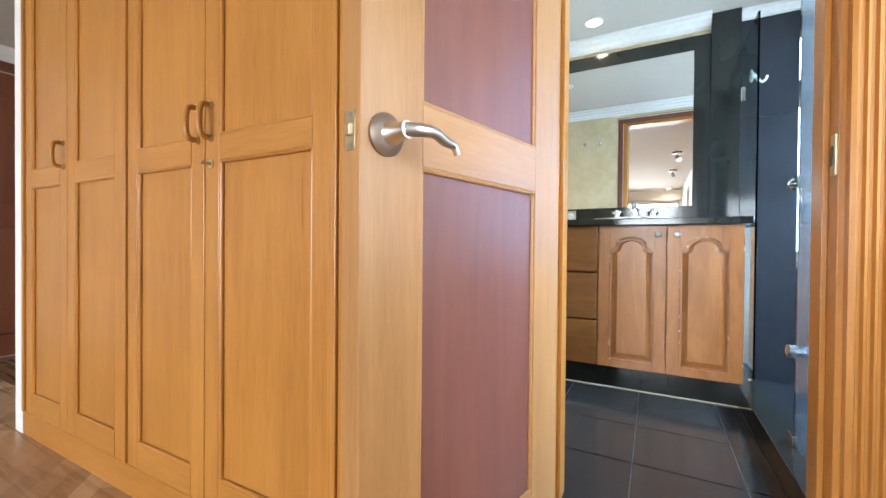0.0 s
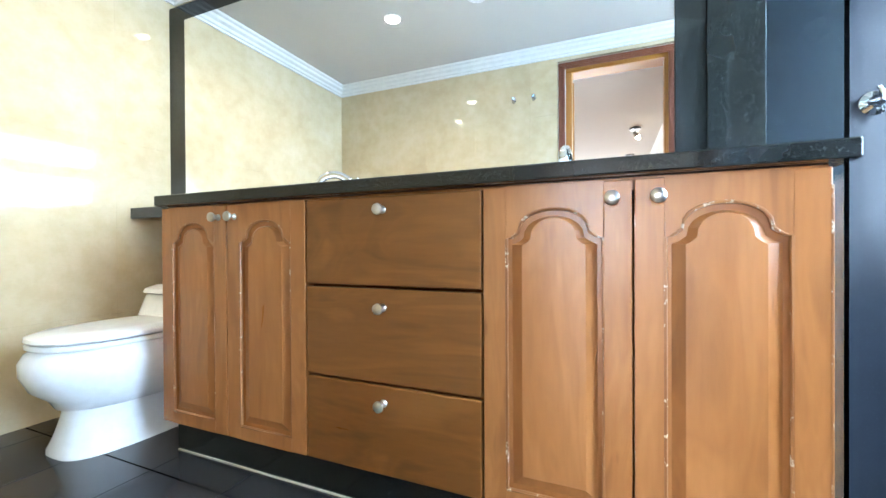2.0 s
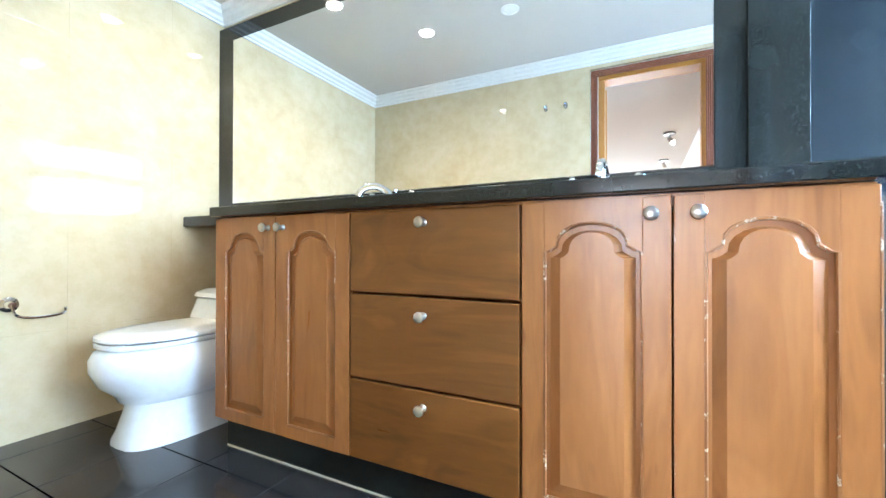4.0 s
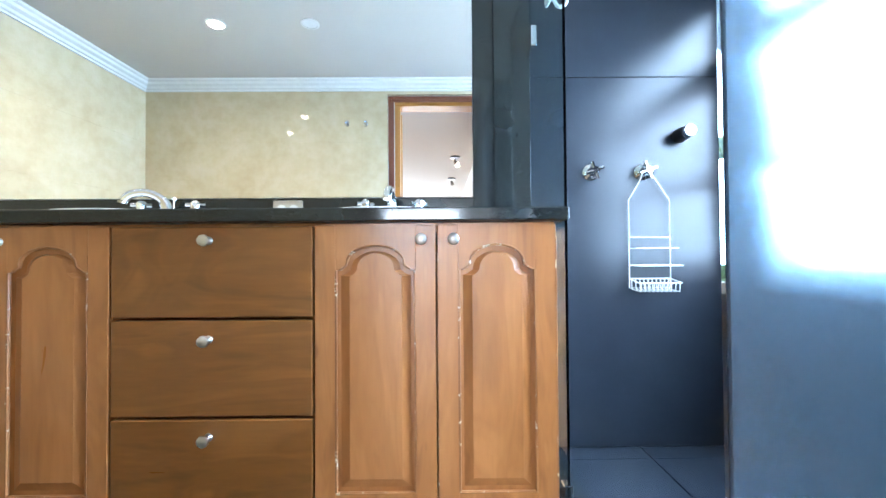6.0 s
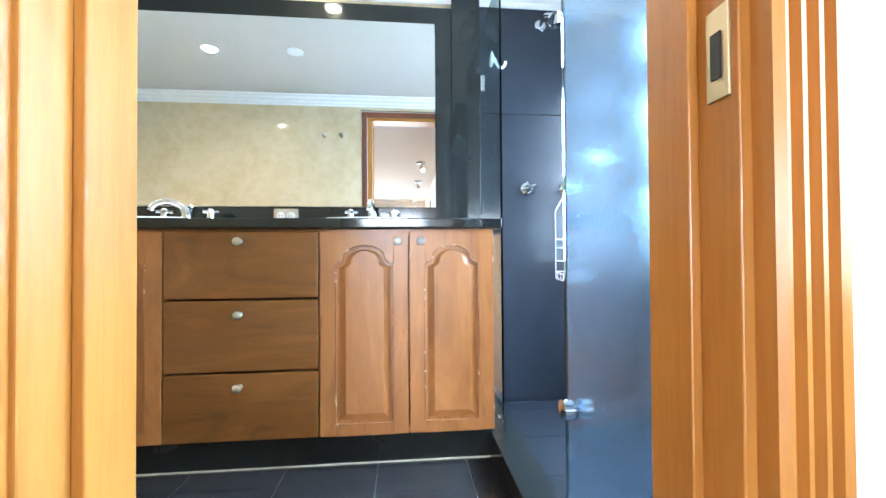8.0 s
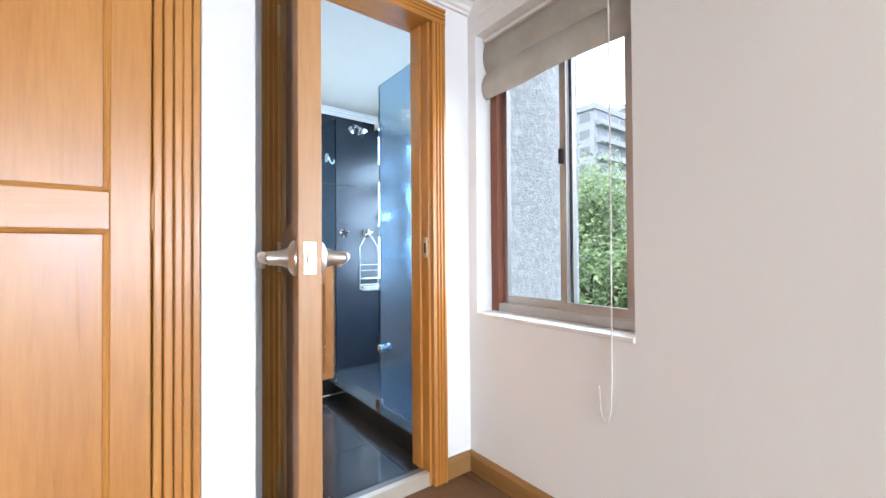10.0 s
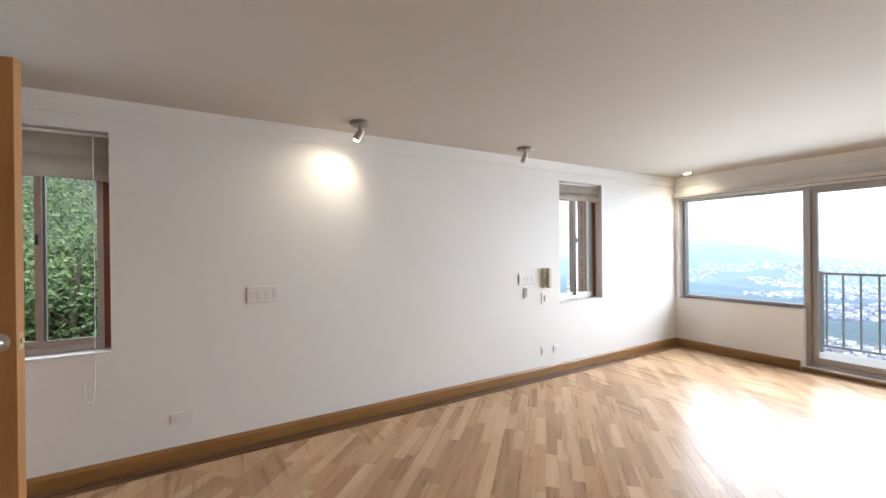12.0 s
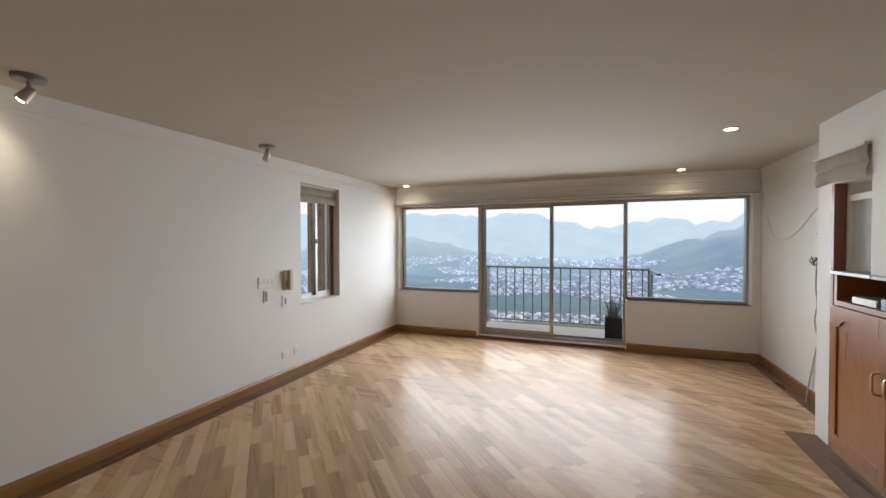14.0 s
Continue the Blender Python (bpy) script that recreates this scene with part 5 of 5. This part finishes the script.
part("side_rail", bx(RX0, RX0 + 0.045, RY_ + 0.03, YS - 0.2, 0.94, 0.97, bevel=0.003), STEEL, br)
part("side_panel", bx(RX0 + 0.01, RX0 + 0.03, RY_ + 0.03, RY_ + 0.28, 0.45, 0.94), STEEL, br)
pot = thing("planter", (-2.05, -7.1, -0.02), "dark square planter with a dry shrub on the balcony", "planter")
part("pot", box(B(), -2.16, -1.94, -7.22, -7.0, -0.02, 0.34, bevel=0.008), plain("dark_fibre_cement", (0.03, 0.03, 0.032), 0.6), pot)
part("soil", bx(-2.14, -1.96, -7.2, -7.02, 0.34, 0.345), plain("dry_soil", (0.06, 0.045, 0.03), 0.9), pot)
random.seed(11)
sh_ = B()
for i in range(70):
    a, r, h = random.uniform(0, 6.28), random.uniform(0.02, 0.13), random.uniform(0.08, 0.3)
    b0 = Vector((-2.05 + 0.05 * math.cos(a), -7.1 + 0.05 * math.sin(a), 0.34))
    tip = Vector((-2.05 + r * math.cos(a), -7.1 + r * math.sin(a), 0.34 + h))
    rod(sh_, b0, tip, 0.0035, 0.001, 5)
part("shrub", sh_, plain("dry_stems", (0.2, 0.15, 0.12), 0.9), pot)
setting("outer_wall_render", bx(XE + 0.222, XS + 0.12, -0.03, -0.001, -3.0, 3.2, bevel=0.01), CONCRETE, "rough grey rendered outside wall", "wall")
setting("outer_ledge", bx(XE + 0.222, XE + 0.42, -0.3, -0.031, 0.6, 0.7, bevel=0.01), plain("pale_ledge", (0.6, 0.6, 0.6), 0.7), "pale outside window ledge", "ledge")
bk = Mat("brown_brick_wall", (0.3, 0.16, 0.1), 0.85)
bt = bk.node("ShaderNodeTexBrick", Scale=4.0)
bt.inputs["Color1"].default_value, bt.inputs["Color2"].default_value, bt.inputs["Mortar"].default_value = (0.34, 0.2, 0.14, 1), (0.26, 0.15, 0.1, 1), (0.4, 0.37, 0.33, 1)
bk.link(bk.coords((1, 1, 1), (90, 0, 90)), bt.inputs["Vector"])
bk.base(bt.outputs[0])
setting("neighbour_brick_wall", bx(-6.2, -6.0, -9.0, 2.0, -8, 6), plain("pale_tan_render", (0.62, 0.5, 0.4), 0.85), "pale tan rendered wall of the neighbouring building", "wall")
setting("outer_brick_pier", bx(XE + 0.222, XE + 0.5, -5.75, -5.2, -3.0, 3.2), bk.m, "brown brick pier outside the narrow window", "wall")


def smooth(a, b, x):
    t = min(1.0, max(0.0, (x - a) / (b - a)))
    return t * t * (3 - 2 * t)


def land(x, y):
    """Height of the land: a slope by the house, a wide valley to the south, ridges beyond."""
    r = math.hypot(x, y)
    az = math.degrees(math.atan2(x, -y))
    south = 1 - smooth(45, 75, abs(az))
    n1 = noise.fractal(Vector((x / 700, y / 700, 0.3)), 0.8, 2.1, 6)
    n2 = noise.fractal(Vector((az / 9, 0.7, 2.0)), 0.9, 2.0, 4)
    valley = -9 - 116 * smooth(20, 480, r)
    far = (330 + 150 * n2) * smooth(2700, 4200, r)
    mid = 150 * smooth(1700, 2700, r) * smooth(4, 26, az) * (0.8 + 0.5 * n1)
    right = 310 * smooth(1000, 2400, r) * smooth(2, -22, az) * (0.85 + 0.35 * n1) if az < 2 else 0.0
    s = valley + max(far, mid, right) + (46 * n1 + 44 * noise.fractal(Vector((x / 330, y / 330, 4)), 0.9, 2.1, 4)) * smooth(1100, 2500, r)
    up = smooth(122, 104, az) if az > 0 else 1.0
    hill = -5.0 + (0.05 + 0.17 * up) * max(0.0, r - 6) * smooth(400, 40, r) + (40 + 220 * up) * smooth(100, 900, r) + 5 * n1
    return south * s + (1 - south) * hill


bm = B()
sect, rings = 420, [5.0]
while rings[-1] < 4400:
    rings.append(rings[-1] * 1.055 + 0.2)
ring_v = []
for r in rings:
    row = []
    for k in range(sect):
        a = 2 * math.pi * k / sect
        x, y = r * math.sin(a), -r * math.cos(a) - 3.0
        row.append(bm.verts.new((x, y, land(x, y))))
    ring_v.append(row)
for a, b in zip(ring_v, ring_v[1:]):
    for k in range(sect):
        bm.faces.new((a[k], a[(k + 1) % sect], b[(k + 1) % sect], b[k]))
bm.faces.new(ring_v[0])
bmesh.ops.recalc_face_normals(bm, faces=bm.faces)


def glow_haze(m, colour_out, amount=1.0):
    """Paints distant air's haze as emission: farther ground glows the sky's pale blue."""
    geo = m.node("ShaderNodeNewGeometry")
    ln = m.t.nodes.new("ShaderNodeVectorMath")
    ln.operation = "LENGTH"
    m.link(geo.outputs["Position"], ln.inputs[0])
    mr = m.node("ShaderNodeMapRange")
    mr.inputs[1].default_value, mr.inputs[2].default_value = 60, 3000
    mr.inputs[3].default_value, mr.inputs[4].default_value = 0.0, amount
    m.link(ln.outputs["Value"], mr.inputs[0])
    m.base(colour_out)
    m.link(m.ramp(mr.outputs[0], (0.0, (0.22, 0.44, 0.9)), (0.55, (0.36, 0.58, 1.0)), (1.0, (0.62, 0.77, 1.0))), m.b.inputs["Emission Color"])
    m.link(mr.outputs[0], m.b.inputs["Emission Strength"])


# strength of the glow that stands for haze at full distance
HAZE_GLOW = 1.2
g = Mat("valley_and_hill_ground", (0.07, 0.11, 0.05), 0.95)
gv = g.coords()
gc = g.ramp(g.noise(gv, 0.006, 8, 0.65), (0.32, (0.02, 0.04, 0.026)), (0.5, (0.06, 0.085, 0.045)), (0.62, (0.15, 0.18, 0.1)))
gf = g.ramp(g.noise(gv, 0.05, 5, 0.7), (0.35, (0.025, 0.042, 0.028)), (0.65, (0.1, 0.12, 0.065)))
glow_haze(g, g.mix(gc, gf, 0.5), HAZE_GLOW)
setting("ground", bm, g.m, "green valley floor and wooded hills, haze painted in as glow", "ground")
scene.objects["ground"].data.polygons.foreach_set("use_smooth", [True] * len(scene.objects["ground"].data.polygons))

# the town in the valley: uncountable small houses
random.seed(7)
tv, tf = [], []


def house(x, y, w, d, h, turn):
    z = land(x, y)
    c, s = math.cos(turn), math.sin(turn)
    i = len(tv)
    for dz in (-6.0, h):
        for px, py in ((-w, -d), (w, -d), (w, d), (-w, d)):
            tv.append((x + c * px - s * py, y + s * px + c * py, z + dz))
    tv.append((x - c * w, y - s * w, z + h + 2.2))
    tv.append((x + c * w, y + s * w, z + h + 2.2))
    for f in ((0, 1, 5, 4), (1, 2, 6, 5), (2, 3, 7, 6), (3, 0, 4, 7), (4, 5, 9, 8), (6, 7, 8, 9), (5, 6, 9), (7, 4, 8)):
        tf.append(tuple(i + q for q in f))


for _ in range(22000):
    az, r = radians(random.uniform(-27, 42)), 260 + 1900 * random.random() ** 1.15
    x, y = r * math.sin(az), -r * math.cos(az)
    if land(x, y) > -70 or noise.noise(Vector((x / 230, y / 230, 5))) < (-0.12 if abs(math.degrees(az) - 5) < 14 else 0.06):
        continue
    turn = 0.5 + 0.5 * noise.noise(Vector((x / 500, y / 500, 1)))
    w = random.uniform(2.0, 3.8) * (1 + r / 3500)
    house(x, y, w, w * random.uniform(0.6, 1.6), random.uniform(1.5, 4), turn)
me = bpy.data.meshes.new("town_houses")
me.from_pydata(tv, [], tf)
hm = Mat("town_house_walls", (0.6, 0.58, 0.55), 0.8)
hg = hm.node("ShaderNodeNewGeometry")
# the house walls get the same painted haze glow
glow_haze(hm, hm.ramp(hg.outputs["Random Per Island"], (0.0, (0.66, 0.66, 0.68)), (0.25, (0.38, 0.38, 0.39)), (0.45, (0.2, 0.17, 0.15)), (0.75, (0.13, 0.09, 0.07)), (1.0, (0.3, 0.3, 0.32))), HAZE_GLOW)
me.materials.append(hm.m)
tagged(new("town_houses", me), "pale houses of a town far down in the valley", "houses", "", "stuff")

# trees by the side window
leafm = Mat("green_leaves", (0.07, 0.13, 0.03), 0.6)
lg = leafm.node("ShaderNodeNewGeometry")
leafm.base(leafm.ramp(lg.outputs["Random Per Island"], (0.0, (0.07, 0.13, 0.045)), (0.5, (0.16, 0.25, 0.09)), (1.0, (0.32, 0.4, 0.18))))
leafm.b.inputs["Transmission Weight"].default_value = 0.0
bark = plain("grey_brown_bark", (0.13, 0.1, 0.075), 0.9)


def tree(x, y, z, h, spread, leaves, seed):
    random.seed(seed)
    t = thing("tree", (x, y, z), "leafy green tree on the slope outside the window", "tree", "trees on the slope")
    tr = B()
    tube(tr, curve_pts([(x, y, z - 0.6), (x + 0.1, y, z + h * 0.3), (x - 0.05, y + 0.1, z + h * 0.65), (x, y, z + h * 0.92)], 4), 0.1, 8, [0.15 - 0.13 * i / 12 for i in range(13)])
    tips = []
    for i in range(14):
        a, s = random.uniform(0, 6.28), random.uniform(0.35, 0.95)
        b0 = Vector((x, y, z + h * s * 0.9))
        tip = b0 + Vector((math.cos(a) * spread * (1.05 - 0.5 * s), math.sin(a) * spread * (1.05 - 0.5 * s), h * 0.16))
        tube(tr, [b0, (b0 + tip) / 2 + Vector((0, 0, 0.08)), tip], 0.03, 6, [0.045, 0.028, 0.01])
        tips += [tip, (b0 + tip) / 2 + Vector((0, 0, 0.15))]
    part("trunk", tr, bark, t, smooth=True)
    vs, fs = [], []
    for i in range(leaves):
        c = random.choice(tips) + Vector((random.gauss(0, 0.3), random.gauss(0, 0.3), random.gauss(0, 0.3))) * spread * 0.62
        u = Vector((random.gauss(0, 1), random.gauss(0, 1), random.gauss(0, 1))).normalized()
        w = u.orthogonal().normalized()
        l, b = random.uniform(0.03, 0.066), random.uniform(0.014, 0.028)
        i0 = len(vs)
        vs += [c - u * l, c + w * b, c + u * l, c - w * b]
        fs.append((i0, i0 + 1, i0 + 2, i0 + 3))
    m = bpy.data.meshes.new("crown")
    m.from_pydata(vs, [], fs)
    m.materials.append(leafm.m)
    o = new("crown", m)
    o.parent = t
    o.matrix_parent_inverse = Matrix.Translation(-Vector((x, y, z)))


for i, (x, y, h, sp) in enumerate(((5.6, 2.2, 6.9, 1.6), (6.6, 0.5, 7.4, 1.9), (7.6, 3.9, 8.0, 2.0), (8.6, 2.0, 8.0, 2.1), (10.2, 6.0, 8.4, 2.2), (6.4, -1.6, 6.8, 1.7), (5.4, -8.8, 6.0, 1.7), (9.0, -1.2, 7.6, 2.0))):
    tree(x, y, land(x, y) - 0.1, h * 0.92, sp, 30000, 20 + i)
ap = thing("apartment_building", (57, 30, -8), "pale stepped apartment building up the hill", "building")
pale = plain("pale_building_render", (0.42, 0.43, 0.45), 0.8)
# dark panes lifted to grey: distance haze put into their colour
darkw = plain("haze_greyed_window_glass", (0.24, 0.26, 0.29), 0.3)
for k, (bx0, bw, fl) in enumerate(((44, 9, 7), (53, 9, 8), (62, 9, 9))):
    zb = 4.0
    yf_ = 26 - k * 1.2
    part("block", bx(bx0, bx0 + bw, yf_, yf_ + 10, -8, zb + fl * 2.1), pale, ap)
    part("parapet", bx(bx0 - 0.2, bx0 + bw + 0.2, yf_ - 0.2, yf_ + 10.2, zb + fl * 2.1, zb + fl * 2.1 + 0.7), pale, ap)
    for f in range(fl):
        part("balcony", bx(bx0 + 0.4, bx0 + bw - 0.4, yf_ - 0.8, yf_, zb + f * 2.1 + 0.1, zb + f * 2.1 + 0.75), pale, ap)
        for q in range(3):
            part("window", bx(bx0 + 0.8 + q * 2.7, bx0 + 2.9 + q * 2.7, yf_ - 0.05, yf_ + 0.05, zb + f * 2.1 + 0.75, zb + f * 2.1 + 1.8), darkw, ap)
        for q in range(4):
            part("window", bx(bx0 - 0.05, bx0 + 0.05, yf_ + 0.6 + q * 2.3, yf_ + 2.0 + q * 2.3, zb + f * 2.1 + 0.75, zb + f * 2.1 + 1.8), darkw, ap)

# ---- pieces: bathroom tiles, marble, parquet ----


def piece(name, mesh, parent, x, y, z=0.0, turn=0.0):
    o = bpy.data.objects.new(name, mesh)
    scene.collection.objects.link(o)
    o.parent = parent
    o.matrix_basis = pose(x, y, z, 0, 0, turn)
    return o


def mesh_of(name, bm, material):
    me = bpy.data.meshes.new(name)
    bm.to_mesh(me)
    bm.free()
    me.materials.append(material)
    return me


bf = thing("bath_floor", (0, 0, 0), "polished black granite tile floor with pale joints", "floor", kind="structure")
P = 0.334
for ix in range(-7, 3):
    for iy in range(0, 6):
        a, b = 0.455 + (ix - 1) * P, 0.455 + ix * P
        c, d = 0.40 + (iy - 1) * P, 0.41 + iy * P
        a, b, c, d = max(a, XB) + 0.0015, min(b, 0.888) - 0.0015, max(c, 0.03) + 0.0015, min(d, YM) - 0.0015
        if b - a > 0.01 and d - c > 0.01:
            part("tile", bx(a, b, c, d, ZB - 0.012, ZB, bevel=0.0008), BLACK_FLOOR, bf)
sf = thing("shower_floor", (1.4, 0.9, 0), "dark honed stone tile floor of the shower", "floor", kind="structure")
for ix in range(3):
    for iy in range(6):
        a, c = 1.0 + ix * 0.4, 0.14 + iy * 0.3
        part("tile", bx(a + 0.0015, min(a + 0.4, XS) - 0.0015, c + 0.0015, min(c + 0.3, YM - 0.02) - 0.0015, ZB - 0.012, ZB + 0.001, bevel=0.001), SLATE, sf)
mw = thing("marble_wall_west", (XB, 0.9, ZB), "polished cream marble wall tiles", "wall tiles", kind="structure")
ms = thing("marble_wall_south", (-0.8, YD, ZB), "polished cream marble wall tiles round the doorway", "wall tiles", kind="structure")
mn = thing("marble_wall_north", (-1.3, YM, ZB), "polished cream marble wall tiles behind the toilet", "wall tiles", kind="structure")
H = 0.42
for iz in range(6):
    c, d = ZB + iz * H + 0.0002, min(ZB + (iz + 1) * H, ZC) - 0.0002
    if d - c < 0.01:
        continue
    for iy in range(4):
        a, b = YD + 0.03 + iy * 0.42, min(YD + 0.03 + (iy + 1) * 0.42, YM)
        if b - a > 0.01:
            part("tile", bx(XB, XB + 0.012, a + 0.0002, b - 0.0002, c, d, bevel=0.0), MARBLE, mw)
    for ix in range(5):
        a, b = XB + 0.012 + ix * 0.42, min(XB + 0.012 + (ix + 1) * 0.42, 0.18)
        if b - a > 0.01:
            part("tile", bx(a + 0.0002, b - 0.0002, YD + 0.02, YD + 0.032, c, d, bevel=0.0), MARBLE, ms)
    for ix in range(7):
        a, b = XB + 0.012 + ix * 0.42, min(XB + 0.012 + (ix + 1) * 0.42, 0.82)
        if b - a > 0.01 and iz < 3:
            part("tile", bx(a + 0.0002, b - 0.0002, YM - 0.012, YM, c, min(d, 0.94), bevel=0.0), MARBLE, mn)
part("tile", bx(XB + 0.012, 0.8, YG + 0.03, YM, 2.101, ZC), MARBLE, mn)
part("tile", bx(0.18, XG, YD, YD + 0.032, 2.11, ZC), MARBLE, ms)

# parquet: strips laid on the skew inside a darker border
pf = thing("parquet_floor", (0, 0, 0), "varnished hardwood strip parquet laid diagonally", "floor", kind="structure")
PLANK_FAR = wood("parquet_strip_wood_joined", (0.21, 0.11, 0.052), (0.43, 0.255, 0.135), (0.7, 0.51, 0.32), "x", 0.28, jitter=False, wide=22.0)
pm = bpy.data.materials["parquet_strip_wood_joined"]
pt = pm.node_tree
bs = pt.nodes["Principled BSDF"]
old = bs.inputs["Base Color"].links[0].from_socket
gi = pt.nodes.new("ShaderNodeNewGeometry")
rp = pt.nodes.new("ShaderNodeValToRGB")
rp.color_ramp.elements.new(0.5)
for e, (p, c) in zip(rp.color_ramp.elements, ((0.0, (0.21, 0.11, 0.052, 1)), (0.5, (0.43, 0.255, 0.135, 1)), (1.0, (0.7, 0.51, 0.32, 1)))):
    e.position, e.color = p, c
pt.links.new(gi.outputs["Random Per Island"], rp.inputs[0])
mx = pt.nodes.new("ShaderNodeMix")
mx.data_type = "RGBA"
mx.inputs[0].default_value = 0.46
pt.links.new(old, mx.inputs[6])
pt.links.new(rp.outputs[0], mx.inputs[7])
pt.links.new(mx.outputs[2], bs.inputs["Base Color"])
for nd in pt.nodes:
    if nd.bl_idname == "ShaderNodeMapping":
        nd.inputs["Rotation"].default_value = (0, 0, radians(45))

BW = 0.13
FX0, FX1, FY0, FY1 = XW + BW, XE - BW, YS + BW, -0.3
PW, PLEN, GAP = 0.072, 0.42, 0.0004


def clip(poly):
    """The part of a polygon that lies inside the parquet field."""
    for ax, lim, sg_ in ((0, FX0, 1), (0, FX1, -1), (1, FY0, 1), (1, FY1, -1)):
        out = []
        for i, p in enumerate(poly):
            q = poly[(i + 1) % len(poly)]
            dp, dq = sg_ * (p[ax] - lim), sg_ * (q[ax] - lim)
            if dp >= 0:
                out.append(p)
            if dp * dq < 0:
                t = dp / (dp - dq)
                out.append((p[0] + (q[0] - p[0]) * t, p[1] + (q[1] - p[1]) * t))
        poly = out
        if len(poly) < 3:
            return []
    return poly


def strip_bm(l):
    bm = B()
    l2, w2 = l / 2 - GAP / 2, PW / 2 - GAP / 2
    e = 0.0004
    lo = [bm.verts.new((x, y, -0.012)) for x, y in ((-l2, -w2), (l2, -w2), (l2, w2), (-l2, w2))]
    md = [bm.verts.new((x, y, -e)) for x, y in ((-l2, -w2), (l2, -w2), (l2, w2), (-l2, w2))]
    hi = [bm.verts.new((x, y, 0)) for x, y in ((-l2 + e, -w2 + e), (l2 - e, -w2 + e), (l2 - e, w2 - e), (-l2 + e, w2 - e))]
    for k in range(4):
        j = (k + 1) % 4
        bm.faces.new((lo[k], lo[j], md[j], md[k]))
        bm.faces.new((md[k], md[j], hi[j], hi[k]))
    bm.faces.new(hi)
    return bm


random.seed(3)
LENS = (0.28, 0.36, 0.44, 0.52)
for nm in ("parquet_strip_wood", "parquet_strip_wood_joined", "parquet_border_wood", "parquet_border_wood_long"):
    bpy.data.materials[nm].node_tree.nodes["Principled BSDF"].inputs["Specular IOR Level"].default_value = 0.14
strips = {l: mesh_of("strip", strip_bm(l), PLANK) for l in LENS}
dv, nv = Vector((math.cos(radians(-45)), math.sin(radians(-45)))), Vector((math.sin(radians(45)), math.cos(radians(45))))
fv_, ff_, made = [], [], 0
org = Vector(((FX0 + FX1) / 2, (FY0 + FY1) / 2))
for row in range(-80, 81):
    s = -4.6 + random.uniform(0, 0.4)
    while s < 4.6:
        l = random.choice(LENS)
        c = org + nv * (row * PW) + dv * (s + l / 2)
        s += l
        poly = [tuple(c + dv * u * l / 2 + nv * v * PW / 2) for u, v in ((-1, -1), (1, -1), (1, 1), (-1, 1))]
        inside = all(FX0 < p[0] < FX1 and FY0 < p[1] < FY1 for p in poly)
        if inside and made < 300 and -1.5 < c.x < 0.8 and -4.2 < c.y < -1.7:
            piece("strip", strips[l], pf, c.x, c.y, 0, -45)
            made += 1
            continue
        poly = clip([tuple(c + dv * u * (l / 2 - GAP / 2) + nv * v * (PW / 2 - GAP / 2)) for u, v in ((-1, -1), (1, -1), (1, 1), (-1, 1))])
        if not poly:
            continue
        i0, n = len(fv_), len(poly)
        fv_ += [(p[0], p[1], 0.0) for p in poly] + [(p[0], p[1], -0.01) for p in poly]
        ff_.append(tuple(range(i0, i0 + n)))
        ff_ += [(i0 + k, i0 + n + k, i0 + n + (k + 1) % n, i0 + (k + 1) % n) for k in range(n)]
me = bpy.data.meshes.new("joined_strips")
me.from_pydata(fv_, [], ff_)
me.materials.append(PLANK_FAR)
js = new("joined_strips", me)
js.parent = pf
tagged(js, "varnished hardwood strips", "", "", "stuff")
for a, b, c, d in ((XW, FX0 - 0.001, YS, 0.0), (FX1 + 0.001, XE, YS, 0.0), (FX0, FX1, YS, FY0 - 0.001), (FX0, FX1, FY1 + 0.001, 0.0), (XW, -1.99, 0.0, 1.2), (-1.989, -1.96, 0.0, 0.12)):
    part("border_board", bx(a, b, c, d, -0.012, 0.0), BORDER_Y if b - a < d - c else BORDER, pf, "darker border board")
part("border_board", bx(XP - 0.02, XP + 0.19, -4.69, -2.9, -0.004, 0.0025), BORDER_Y, pf, "darker border board")
